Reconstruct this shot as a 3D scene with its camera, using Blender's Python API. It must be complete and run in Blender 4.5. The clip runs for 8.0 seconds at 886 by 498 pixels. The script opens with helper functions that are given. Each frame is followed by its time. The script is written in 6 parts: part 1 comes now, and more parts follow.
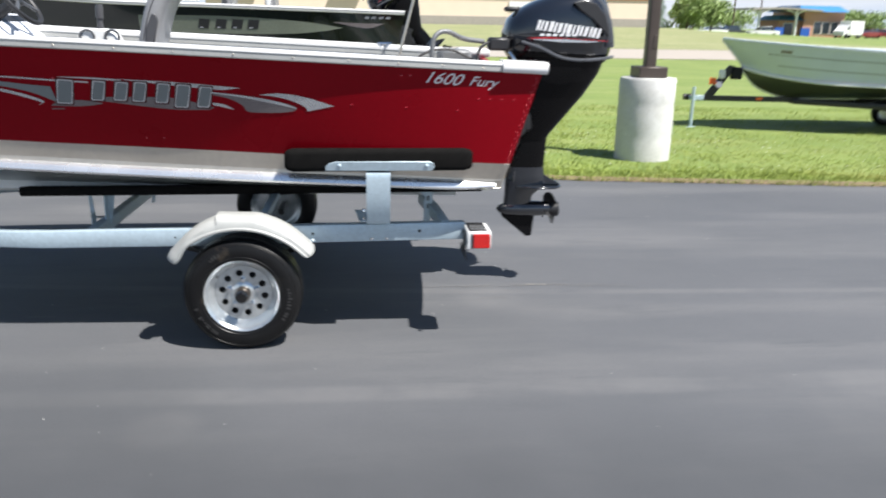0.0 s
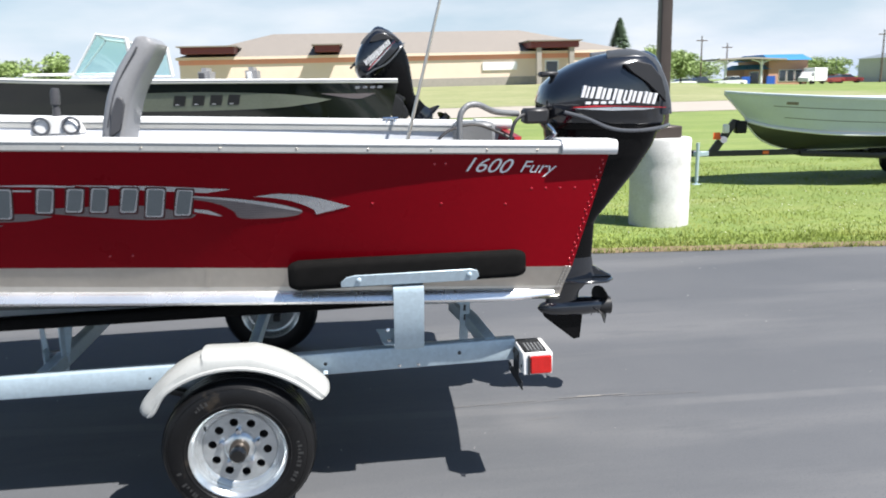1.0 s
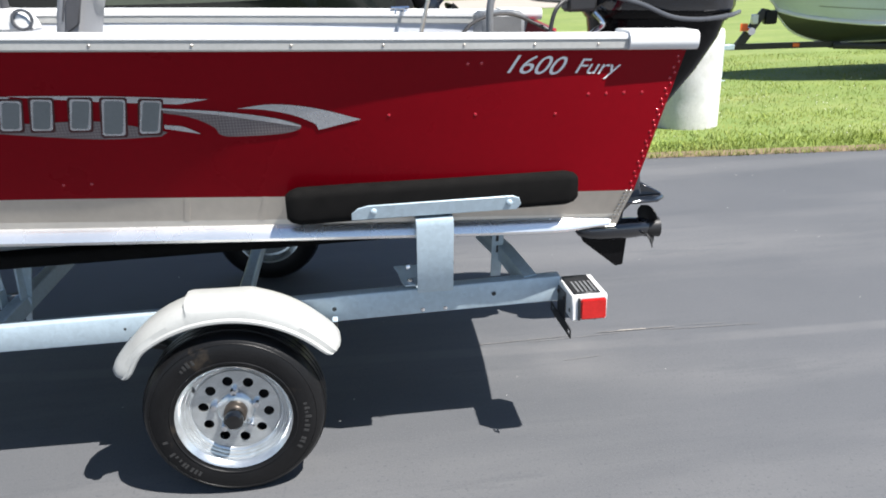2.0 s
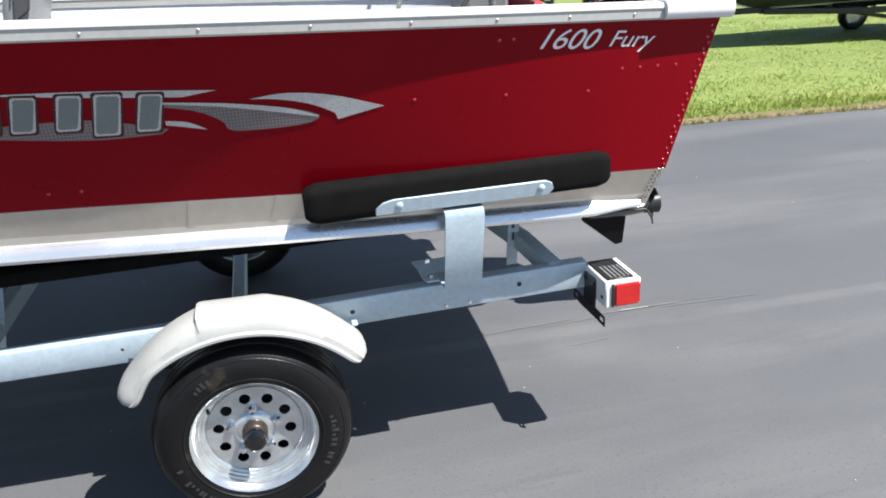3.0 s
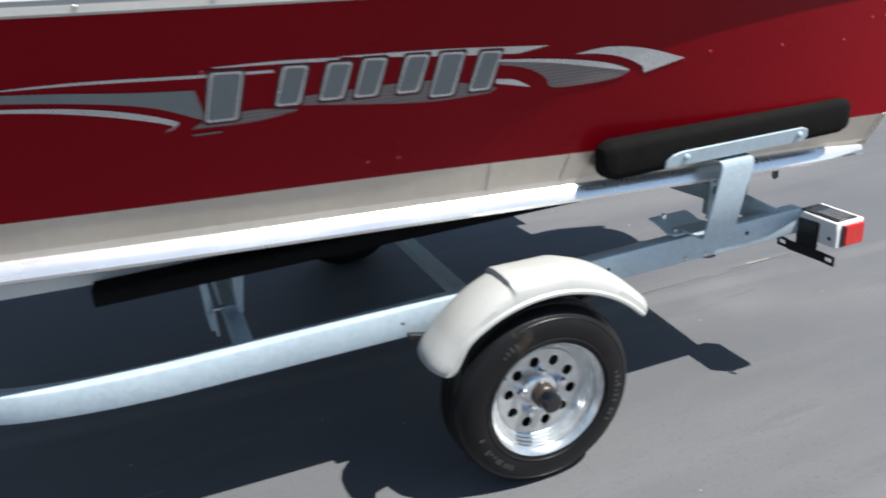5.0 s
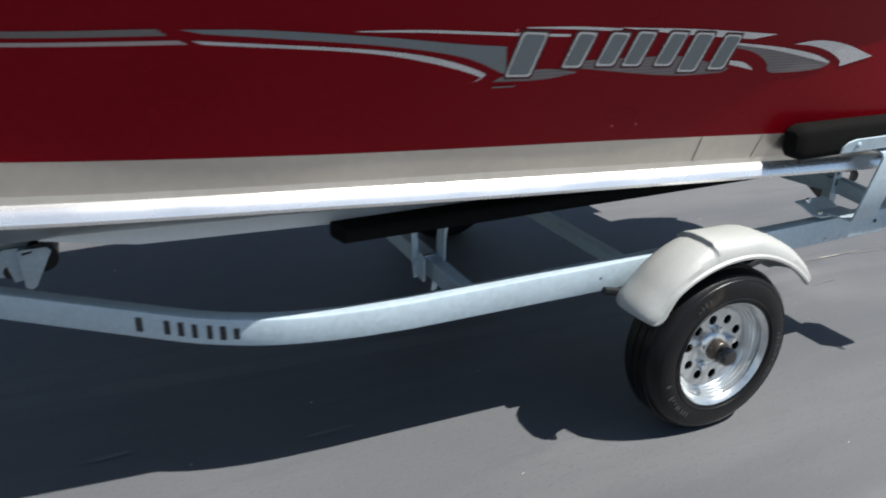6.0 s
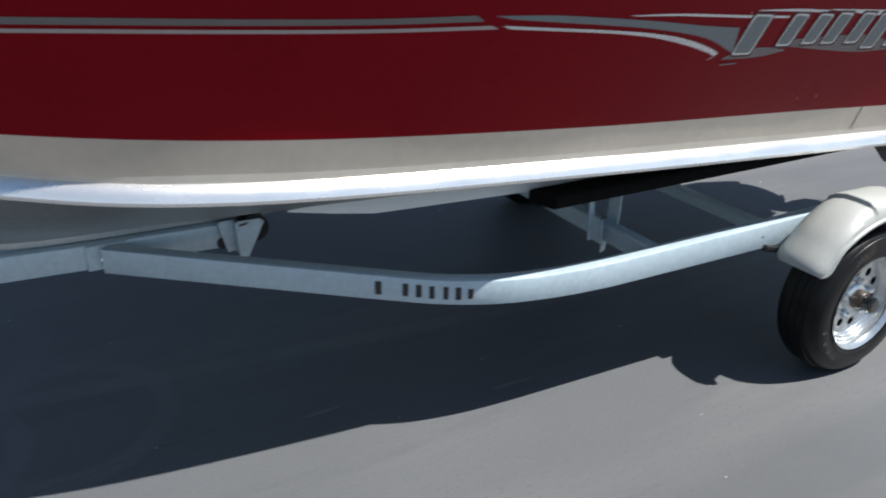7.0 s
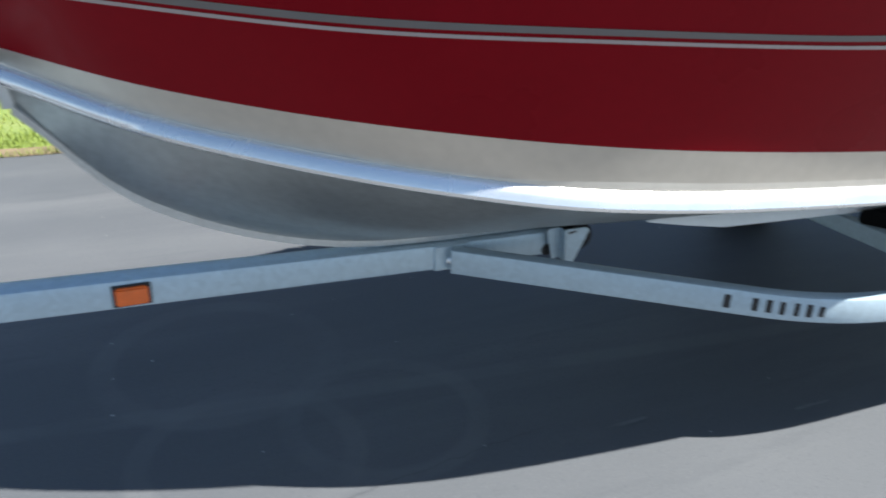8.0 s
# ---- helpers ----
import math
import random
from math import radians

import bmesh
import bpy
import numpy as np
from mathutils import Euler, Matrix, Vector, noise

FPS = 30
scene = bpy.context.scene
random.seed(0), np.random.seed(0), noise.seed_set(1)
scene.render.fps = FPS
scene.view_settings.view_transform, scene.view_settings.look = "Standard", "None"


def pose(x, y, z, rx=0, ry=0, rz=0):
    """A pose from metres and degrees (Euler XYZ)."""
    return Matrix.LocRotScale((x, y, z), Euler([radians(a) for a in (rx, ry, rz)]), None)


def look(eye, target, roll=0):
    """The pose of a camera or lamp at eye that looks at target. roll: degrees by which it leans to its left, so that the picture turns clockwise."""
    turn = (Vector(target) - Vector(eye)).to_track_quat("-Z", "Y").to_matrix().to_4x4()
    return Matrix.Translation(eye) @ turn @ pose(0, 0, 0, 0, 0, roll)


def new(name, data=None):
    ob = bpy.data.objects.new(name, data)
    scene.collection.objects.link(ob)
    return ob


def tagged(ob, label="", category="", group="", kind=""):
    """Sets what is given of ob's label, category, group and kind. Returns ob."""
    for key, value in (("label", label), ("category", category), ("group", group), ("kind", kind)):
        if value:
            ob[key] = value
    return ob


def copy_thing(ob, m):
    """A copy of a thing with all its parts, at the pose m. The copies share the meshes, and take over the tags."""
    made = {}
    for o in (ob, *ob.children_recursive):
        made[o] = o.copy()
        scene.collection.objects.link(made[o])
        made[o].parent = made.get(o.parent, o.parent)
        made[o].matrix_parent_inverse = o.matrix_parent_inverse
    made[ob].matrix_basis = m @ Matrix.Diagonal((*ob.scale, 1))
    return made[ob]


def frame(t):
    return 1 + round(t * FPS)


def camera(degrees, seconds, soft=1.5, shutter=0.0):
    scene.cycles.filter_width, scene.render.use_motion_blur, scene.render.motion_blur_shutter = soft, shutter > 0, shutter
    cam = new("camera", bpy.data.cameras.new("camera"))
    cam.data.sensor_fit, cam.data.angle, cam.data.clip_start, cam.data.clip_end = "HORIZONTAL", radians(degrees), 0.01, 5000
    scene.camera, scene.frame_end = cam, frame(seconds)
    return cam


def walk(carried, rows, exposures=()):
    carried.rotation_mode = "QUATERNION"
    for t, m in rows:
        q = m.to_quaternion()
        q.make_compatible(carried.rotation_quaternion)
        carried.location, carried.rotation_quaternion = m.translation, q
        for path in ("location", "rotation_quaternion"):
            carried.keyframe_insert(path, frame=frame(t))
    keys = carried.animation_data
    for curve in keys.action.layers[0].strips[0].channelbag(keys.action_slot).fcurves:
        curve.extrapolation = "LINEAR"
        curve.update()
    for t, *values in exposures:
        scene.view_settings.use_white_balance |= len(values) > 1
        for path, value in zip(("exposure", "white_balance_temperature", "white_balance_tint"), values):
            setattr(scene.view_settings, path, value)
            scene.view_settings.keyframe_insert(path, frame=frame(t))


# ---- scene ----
cam = camera(59.8, 8.0, soft=1.8, shutter=0.4)
PATH = [
    (0, (-0.232, -0.718, 1.534), (-0.044, 1.192, 0.971), 1.0),
    (0.3, (-0.255, -0.425, 1.561), (-0.153, 1.481, 0.962), -1.9),
    (0.5, (-0.271, -0.261, 1.571), (-0.174, 1.664, 1.038), -1.4),
    (0.8, (-0.345, -0.051, 1.576), (-0.177, 1.879, 1.081), -0.9),
    (1, (-0.397, 0.11, 1.577), (-0.157, 2.051, 1.161), -1.4),
    (1.2, (-0.432, 0.198, 1.589), (-0.172, 2.12, 1.1), -1.6),
    (1.5, (-0.437, 0.358, 1.549), (-0.204, 2.262, 0.984), -1.8),
    (1.7, (-0.42, 0.491, 1.528), (-0.203, 2.384, 0.92), -2.1),
    (2.8, (-0.606, 0.864, 1.571), (-0.259, 2.687, 0.825), -2.7),
    (3, (-0.689, 0.874, 1.532), (-0.288, 2.693, 0.806), -3.3),
    (3.5, (-0.857, 0.954, 1.538), (-0.314, 2.738, 0.814), -2.4),
    (4, (-1.036, 1.152, 1.521), (-0.391, 2.866, 0.715), -2.2),
    (4.5, (-1.307, 1.204, 1.501), (-0.622, 2.905, 0.703), -0.9),
    (5, (-1.75, 1.174, 1.505), (-1.081, 2.902, 0.75), -4.1),
    (5.2, (-1.891, 1.173, 1.478), (-1.255, 2.93, 0.763), -2.8),
    (6.3, (-2.785, 1.31, 1.472), (-1.955, 2.945, 0.67), 2.0),
    (6.5, (-2.941, 1.343, 1.497), (-2.111, 2.958, 0.66), 2.2),
    (6.7, (-3.132, 1.388, 1.522), (-2.231, 2.982, 0.717), 0.9),
    (7, (-3.291, 1.445, 1.522), (-2.398, 3.033, 0.698), 1.3),
    (7.2, (-3.429, 1.521, 1.502), (-2.588, 3.114, 0.633), -1.2),
    (7.5, (-3.641, 1.636, 1.492), (-2.9, 3.293, 0.652), -3.9),
    (7.8, (-3.883, 1.713, 1.497), (-3.126, 3.376, 0.684), 1.0),
    (8, (-4.047, 1.757, 1.5), (-3.302, 3.436, 0.71), 1.8),
]
walk(cam, [(t, look(eye, target, roll)) for t, eye, target, roll in PATH],
     exposures=[(0, 0.98, 6500, 10), (1, 1.06, 6450, 10), (3, 1.17, 6500, 10), (4.5, 1.20, 6500, 10), (5.1, 0.98, 6500, 9), (6.4, 0.79, 6500, 8), (7, 0.86, 6450, 8), (7.5, 1.05, 6400, 6), (8, 1.30, 6250, 6)])

# ---- light ----
SUN_TO = Vector((0.47, -0.38, 1.0)).normalized()
world = bpy.data.worlds.new("world")
scene.world = world
world.use_nodes = True
wn, wl = world.node_tree.nodes, world.node_tree.links
sky = wn.new("ShaderNodeTexSky")
sky.sky_type, sky.sun_disc = "NISHITA", False
sky.sun_elevation, sky.sun_rotation = math.asin(SUN_TO.z), math.atan2(SUN_TO.x, SUN_TO.y)
sky.air_density, sky.dust_density, sky.ozone_density = 1.25, 0.35, 2.8
# pale summer haze towards the horizon, with thin fair-weather cloud in it
geo = wn.new("ShaderNodeTexCoord")
height = wn.new("ShaderNodeSeparateXYZ")
wl.new(geo.outputs["Generated"], height.inputs[0])


def towards_horizon(power, most):
    """Weight that is most at the horizon and fades with height, the same all round."""
    r = wn.new("ShaderNodeMapRange")
    r.inputs[3].default_value, r.inputs[4].default_value = 1.0, 0.0
    wl.new(height.outputs["Z"], r.inputs[0])
    p = wn.new("ShaderNodeMath")
    p.operation, p.inputs[1].default_value = "POWER", power
    wl.new(r.outputs[0], p.inputs[0])
    q = wn.new("ShaderNodeMath")
    q.operation, q.inputs[1].default_value = "MULTIPLY", most
    wl.new(p.outputs[0], q.inputs[0])
    return q.outputs[0]


haze = wn.new("ShaderNodeMix")
haze.data_type = "RGBA"
haze.inputs[7].default_value = (6.3, 7.8, 10.4, 1)
wl.new(towards_horizon(8.5, 0.92), haze.inputs[0])
wl.new(sky.outputs["Color"], haze.inputs[6])
cloud_map = wn.new("ShaderNodeMapping")
cloud_map.inputs["Scale"].default_value = (1.6, 1.6, 6.0)
cloud = wn.new("ShaderNodeTexNoise")
cloud.inputs["Scale"].default_value, cloud.inputs["Detail"].default_value = 2.4, 6.0
ramp = wn.new("ShaderNodeMapRange")
ramp.inputs[1].default_value, ramp.inputs[2].default_value = 0.44, 0.70
many = wn.new("ShaderNodeMath")
many.operation = "MULTIPLY"
mix = wn.new("ShaderNodeMix")
mix.data_type = "RGBA"
mix.inputs[7].default_value = (9.6, 9.7, 10.2, 1)
wl.new(geo.outputs["Generated"], cloud_map.inputs["Vector"])
wl.new(cloud_map.outputs["Vector"], cloud.inputs["Vector"])
wl.new(cloud.outputs["Fac"], ramp.inputs[0])
wl.new(ramp.outputs[0], many.inputs[0])
wl.new(towards_horizon(6.5, 1.0), many.inputs[1])
wl.new(many.outputs[0], mix.inputs[0])
wl.new(haze.outputs[2], mix.inputs[6])
wl.new(mix.outputs[2], wn["Background"].inputs["Color"])
wn["Background"].inputs["Strength"].default_value = 0.053

sun = new("sun", bpy.data.lights.new("sun", "SUN"))
sun.data.energy, sun.data.angle, sun.data.color = 5.0, radians(0.53), (1.0, 0.965, 0.92)
sun.matrix_world = look((6, -4, 12), Vector((6, -4, 12)) - SUN_TO)

# ---- materials ----


def material(name, color, rough=0.5, metal=0.0, coat=0.0, vary=0.12, scale=8.0, bump=0.0, bump_scale=60.0,
             wear=None, wear_scale=3.0, wear_from=0.55, trans=0.0, emit=None, spec=0.5):
    """A procedural surface: base colour varied at two scales, an optional stain colour, fine relief."""
    m = bpy.data.materials.new(name)
    m.use_nodes = True
    n, l = m.node_tree.nodes, m.node_tree.links
    b = n["Principled BSDF"]
    b.inputs["Metallic"].default_value = metal
    b.inputs["Roughness"].default_value = rough
    b.inputs["Coat Weight"].default_value = coat
    b.inputs["Coat Roughness"].default_value = 0.04
    b.inputs["Transmission Weight"].default_value = trans
    b.inputs["Specular IOR Level"].default_value = spec
    tc = n.new("ShaderNodeTexCoord")
    n1 = n.new("ShaderNodeTexNoise")
    n1.inputs["Scale"].default_value, n1.inputs["Detail"].default_value = scale, 5.0
    l.new(tc.outputs["Object"], n1.inputs["Vector"])
    n2 = n.new("ShaderNodeTexNoise")
    n2.inputs["Scale"].default_value, n2.inputs["Detail"].default_value = scale * 14, 3.0
    l.new(tc.outputs["Object"], n2.inputs["Vector"])
    add = n.new("ShaderNodeMath")
    add.operation = "ADD"
    l.new(n1.outputs["Fac"], add.inputs[0])
    l.new(n2.outputs["Fac"], add.inputs[1])
    rng = n.new("ShaderNodeMapRange")
    rng.inputs[1].default_value, rng.inputs[2].default_value = 0.6, 1.4
    rng.inputs[3].default_value, rng.inputs[4].default_value = 1 - vary, 1 + vary
    l.new(add.outputs[0], rng.inputs[0])
    sc = n.new("ShaderNodeVectorMath")
    sc.operation = "SCALE"
    sc.inputs[0].default_value = color
    l.new(rng.outputs[0], sc.inputs["Scale"])
    out = sc.outputs[0]
    if wear:
        n3 = n.new("ShaderNodeTexNoise")
        n3.inputs["Scale"].default_value, n3.inputs["Detail"].default_value = wear_scale, 8.0
        n3.inputs["Roughness"].default_value = 0.65
        l.new(tc.outputs["Object"], n3.inputs["Vector"])
        r3 = n.new("ShaderNodeMapRange")
        r3.inputs[1].default_value, r3.inputs[2].default_value = wear_from, wear_from + 0.15
        l.new(n3.outputs["Fac"], r3.inputs[0])
        mx = n.new("ShaderNodeMix")
        mx.data_type = "RGBA"
        mx.inputs[7].default_value = (*wear, 1)
        l.new(r3.outputs[0], mx.inputs[0])
        l.new(out, mx.inputs[6])
        out = mx.outputs[2]
    l.new(out, b.inputs["Base Color"])
    rr = n.new("ShaderNodeMapRange")
    rr.inputs[1].default_value, rr.inputs[2].default_value = 0.3, 0.7
    rr.inputs[3].default_value, rr.inputs[4].default_value = rough * 0.85, min(1, rough * 1.15)
    l.new(n1.outputs["Fac"], rr.inputs[0])
    l.new(rr.outputs[0], b.inputs["Roughness"])
    if bump:
        n4 = n.new("ShaderNodeTexNoise")
        n4.inputs["Scale"].default_value, n4.inputs["Detail"].default_value = bump_scale, 4.0
        l.new(tc.outputs["Object"], n4.inputs["Vector"])
        bp = n.new("ShaderNodeBump")
        bp.inputs["Strength"].default_value, bp.inputs["Distance"].default_value = bump, 0.01
        l.new(n4.outputs["Fac"], bp.inputs["Height"])
        l.new(bp.outputs[0], b.inputs["Normal"])
    if emit:
        b.inputs["Emission Color"].default_value = (*emit[0], 1)
        b.inputs["Emission Strength"].default_value = emit[1]
    return m


def spangled(name, color, rough, metal, cell=55.0, depth=0.16):
    """Hot-dip galvanised steel: crystal cells of slightly different brightness."""
    m = material(name, color, rough, metal, vary=depth, scale=5.0, bump=0.05, bump_scale=120)
    n, l = m.node_tree.nodes, m.node_tree.links
    b = n["Principled BSDF"]
    tc = n.new("ShaderNodeTexCoord")
    v = n.new("ShaderNodeTexVoronoi")
    v.inputs["Scale"].default_value = cell
    l.new(tc.outputs["Object"], v.inputs["Vector"])
    sep = n.new("ShaderNodeSeparateColor")
    l.new(v.outputs["Color"], sep.inputs[0])
    r = n.new("ShaderNodeMapRange")
    r.inputs[3].default_value, r.inputs[4].default_value = 1 - depth, 1 + depth
    l.new(sep.outputs[0], r.inputs[0])
    old = b.inputs["Base Color"].links[0].from_socket
    sc = n.new("ShaderNodeVectorMath")
    sc.operation = "SCALE"
    l.new(old, sc.inputs[0])
    l.new(r.outputs[0], sc.inputs["Scale"])
    l.new(sc.outputs[0], b.inputs["Base Color"])
    return m


RED = material("red_paint", (0.207, 0.0012, 0.0064), 0.30, 0.08, spec=0.10, coat=0.06, vary=0.06, scale=3.0, bump=0.012, bump_scale=4.0)
# hull red made brighter, so part of the heads' glint is in the colour
RED_HEAD = material("glossy_red_rivet_heads", (0.42, 0.010, 0.022), 0.22, 0.25, spec=0.5, coat=0.8, vary=0.05)
BLACK_PAINT = material("black_gelcoat", (0.011, 0.014, 0.008), 0.10, 0.0, coat=1.0, vary=0.1, scale=2.0, bump=0.01, bump_scale=3.0, spec=0.9)
SAGE = material("sage_paint", (0.50, 0.56, 0.61), 0.38, 0.05, coat=0.12, vary=0.06, scale=3.0)
SAGE_DARK = material("dark_olive_bottom", (0.050, 0.056, 0.042), 0.32, 0.1, coat=0.25, vary=0.15, scale=3.0)
ALU = material("bare_aluminium", (0.64, 0.59, 0.52), 0.36, 0.85, vary=0.07, scale=2.5, bump=0.03, bump_scale=30)
ALU_DULL = material("mill_aluminium", (0.47, 0.49, 0.48), 0.36, 0.8, vary=0.16, scale=3.0, bump=0.04, bump_scale=14)
BRIGHT = material("polished_extrusion", (0.91, 0.905, 0.90), 0.26, 0.80, vary=0.05, scale=6.0, bump=0.01, bump_scale=20)
WHITE = material("white_powder_coat", (0.72, 0.72, 0.71), 0.4, 0.0, coat=0.2, vary=0.05, scale=5.0)
LIP = material("satin_grey_trim", (0.46, 0.46, 0.44), 0.45, 0.3, vary=0.1, scale=6.0)
LINER = material("light_grey_liner", (0.62, 0.64, 0.68), 0.5, 0.0, vary=0.06, scale=4.0)
CARPET = material("grey_carpet", (0.16, 0.165, 0.17), 0.95, 0.0, vary=0.25, scale=20.0, bump=0.5, bump_scale=300)
BUNK = material("black_bunk_carpet", (0.0080, 0.0077, 0.0075), 0.95, 0.0, vary=0.45, scale=26.0, bump=0.35, bump_scale=800, spec=0.06)
GALV = spangled("galvanised_steel", (0.45, 0.55, 0.615), 0.38, 0.30, cell=70, depth=0.055)
RIM = spangled("galvanised_rim", (0.60, 0.63, 0.64), 0.23, 0.80, cell=40, depth=0.1)
FENDER = material("cream_plastic", (0.355, 0.362, 0.350), 0.42, 0.0, vary=0.05, scale=5.0, bump=0.08, bump_scale=220, wear=(0.32, 0.315, 0.29), wear_scale=4, wear_from=0.66)
RUBBER = material("tyre_rubber", (0.008, 0.008, 0.0085), 0.36, 0.0, vary=0.25, scale=9.0, bump=0.08, bump_scale=150, wear=(0.050, 0.040, 0.030), wear_scale=6, wear_from=0.62, spec=0.20)
SIDEWALL = material("sidewall_letter_rubber", (0.028, 0.028, 0.028), 0.5, vary=0.3, scale=40)
GREASE = material("black_hub_cap", (0.004, 0.004, 0.004), 0.12, 0.0, coat=0.6, vary=0.2)
BROWN_METAL = material("hub_steel", (0.07, 0.058, 0.048), 0.35, 0.6, vary=0.3, scale=20)
BLACK_STEEL = material("black_steel", (0.018, 0.018, 0.019), 0.38, 0.1, vary=0.2, scale=9)
COWL = material("engine_black", (0.008, 0.010, 0.015), 0.11, 0.0, coat=1.0, vary=0.1, scale=3.0)
COWL_MATT = material("engine_black_lower", (0.004, 0.004, 0.0045), 0.2, 0.0, coat=0.06, vary=0.15, scale=5.0, spec=0.12)
GREY_TRIM = material("engine_grey_trim", (0.12, 0.125, 0.135), 0.3, 0.4, vary=0.1)
SILVER = material("silver_decal", (0.66, 0.67, 0.69), 0.27, 0.75, vary=0.16, scale=9, bump=0.03, bump_scale=9)
DECAL_WHITE = material("white_decal", (0.78, 0.78, 0.78), 0.35, 0.1, vary=0.04)
DECAL_GREY = material("grey_decal", (0.19, 0.21, 0.215), 0.35, 0.2, vary=0.08)
SMOKE = material("smoky_grey_decal", (0.20, 0.22, 0.17), 0.2, 0.1, coat=0.6, vary=0.15, scale=4)
DECAL_DARK = material("dark_mesh_decal", (0.15, 0.13, 0.13), 0.35, 0.3, vary=0.2, scale=30)
# diamond mesh printed into the dark swooshes
dn, dl = DECAL_DARK.node_tree.nodes, DECAL_DARK.node_tree.links
d_tc, d_map, d_check, d_mix = dn.new("ShaderNodeTexCoord"), dn.new("ShaderNodeMapping"), dn.new("ShaderNodeTexChecker"), dn.new("ShaderNodeMix")
d_map.inputs["Rotation"].default_value, d_map.inputs["Scale"].default_value = (0, radians(45), 0), (1, 0.001, 1)
d_check.inputs["Scale"].default_value = 165.0
d_mix.data_type = "RGBA"
d_mix.inputs[7].default_value = (0.24, 0.21, 0.21, 1)
d_old = dn["Principled BSDF"].inputs["Base Color"].links[0].from_socket
dl.new(d_tc.outputs["Object"], d_map.inputs["Vector"])
dl.new(d_map.outputs[0], d_check.inputs["Vector"])
dl.new(d_check.outputs["Fac"], d_mix.inputs[0])
dl.new(d_old, d_mix.inputs[6])
dl.new(d_mix.outputs[2], dn["Principled BSDF"].inputs["Base Color"])
STRIPE = material("champagne_stripe", (0.42, 0.35, 0.33), 0.35, 0.3, vary=0.06)
STRIPE_GREY = material("warm_grey_stripe", (0.17, 0.152, 0.142), 0.35, 0.2, vary=0.06)
KEEL_BAR = material("worn_keel_aluminium", (0.58, 0.59, 0.58), 0.45, 0.6, vary=0.15, scale=6)
RED_DECAL = material("red_pinstripe", (0.45, 0.02, 0.03), 0.4, vary=0.05)
INK = material("black_ink", (0.02, 0.02, 0.022), 0.5, vary=0.1)
VINYL = material("grey_vinyl", (0.25, 0.25, 0.255), 0.42, 0.0, coat=0.1, vary=0.08, scale=6, bump=0.12, bump_scale=180)
VINYL_DARK = material("charcoal_vinyl", (0.06, 0.06, 0.065), 0.45, vary=0.1, scale=6, bump=0.12, bump_scale=180)
CHROME = material("chrome", (0.85, 0.86, 0.88), 0.12, 1.0, vary=0.04)
LENS_RED = material("red_lens", (0.48, 0.012, 0.010), 0.15, 0.0, coat=0.6, vary=0.25, scale=30)
LENS_AMBER = material("amber_lens", (0.78, 0.13, 0.008), 0.18, 0.0, coat=0.6, vary=0.2, scale=40)
LOOM = material("grey_loom", (0.17, 0.175, 0.18), 0.4, 0.2, vary=0.1, bump=0.3, bump_scale=200)
CONCRETE = material("cast_concrete", (0.53, 0.525, 0.50), 0.85, 0.0, vary=0.12, scale=3.0, bump=0.25, bump_scale=60, wear=(0.64, 0.64, 0.625), wear_scale=2.2, wear_from=0.5)
POLE = material("bronze_pole_paint", (0.065, 0.05, 0.042), 0.42, 0.2, vary=0.12, scale=6)
ROOFING = material("grey_shingle", (0.22, 0.195, 0.17), 0.9, vary=0.12, scale=2.0)
STUCCO = material("cream_wall", (0.70, 0.58, 0.47), 0.85, vary=0.06, scale=1.0)
BAND = material("terracotta_band", (0.70, 0.32, 0.22), 0.8, vary=0.06, scale=1.0)
MAROON = material("maroon_fascia", (0.16, 0.035, 0.035), 0.6, vary=0.1, scale=2)
MAROON_EDGE = material("dark_maroon_edging", (0.05, 0.006, 0.008), 0.4, vary=0.1)
# brick lightened, with the distance haze put into its colour
BRICK_FAR = material("brick_wall", (0.50, 0.28, 0.20), 0.85, vary=0.12, scale=3)
BASE_STONE = material("grey_wainscot", (0.32, 0.29, 0.26), 0.85, vary=0.15, scale=3)
BLUE_ROOF = material("blue_metal_roof", (0.06, 0.25, 0.50), 0.4, 0.2, vary=0.06, scale=2)
PALE_METAL = material("pale_grey_siding", (0.50, 0.50, 0.48), 0.6, vary=0.08, scale=1.0)
BLUE_SIGN = material("blue_panel", (0.02, 0.09, 0.40), 0.4, vary=0.06)
WINDOW = material("dark_window", (0.03, 0.04, 0.05), 0.08, 0.0, coat=0.5, vary=0.1)
ROAD = material("pale_concrete_road", (0.33, 0.295, 0.255), 0.9, vary=0.08, scale=0.6)
BARK = material("bark", (0.10, 0.075, 0.055), 0.9, vary=0.3, scale=6, bump=0.6, bump_scale=20)
# leaf green paled to carry the haze over the far trees
LEAF = material("broad_leaves", (0.24, 0.32, 0.11), 0.6, vary=0.3, scale=0.8)
LEAF_DARK = material("conifer_needles", (0.075, 0.120, 0.062), 0.7, vary=0.3, scale=1.0)
CAR_WHITE = material("white_car_paint", (0.75, 0.75, 0.75), 0.25, 0.0, coat=0.8, vary=0.04)
CAR_DARK = material("dark_car_paint", (0.04, 0.045, 0.05), 0.25, 0.2, coat=0.8, vary=0.08)
CAR_RED = material("maroon_car_paint", (0.22, 0.02, 0.025), 0.25, 0.1, coat=0.8, vary=0.06)
ORANGE = material("orange_tag", (0.85, 0.13, 0.02), 0.6, vary=0.08)

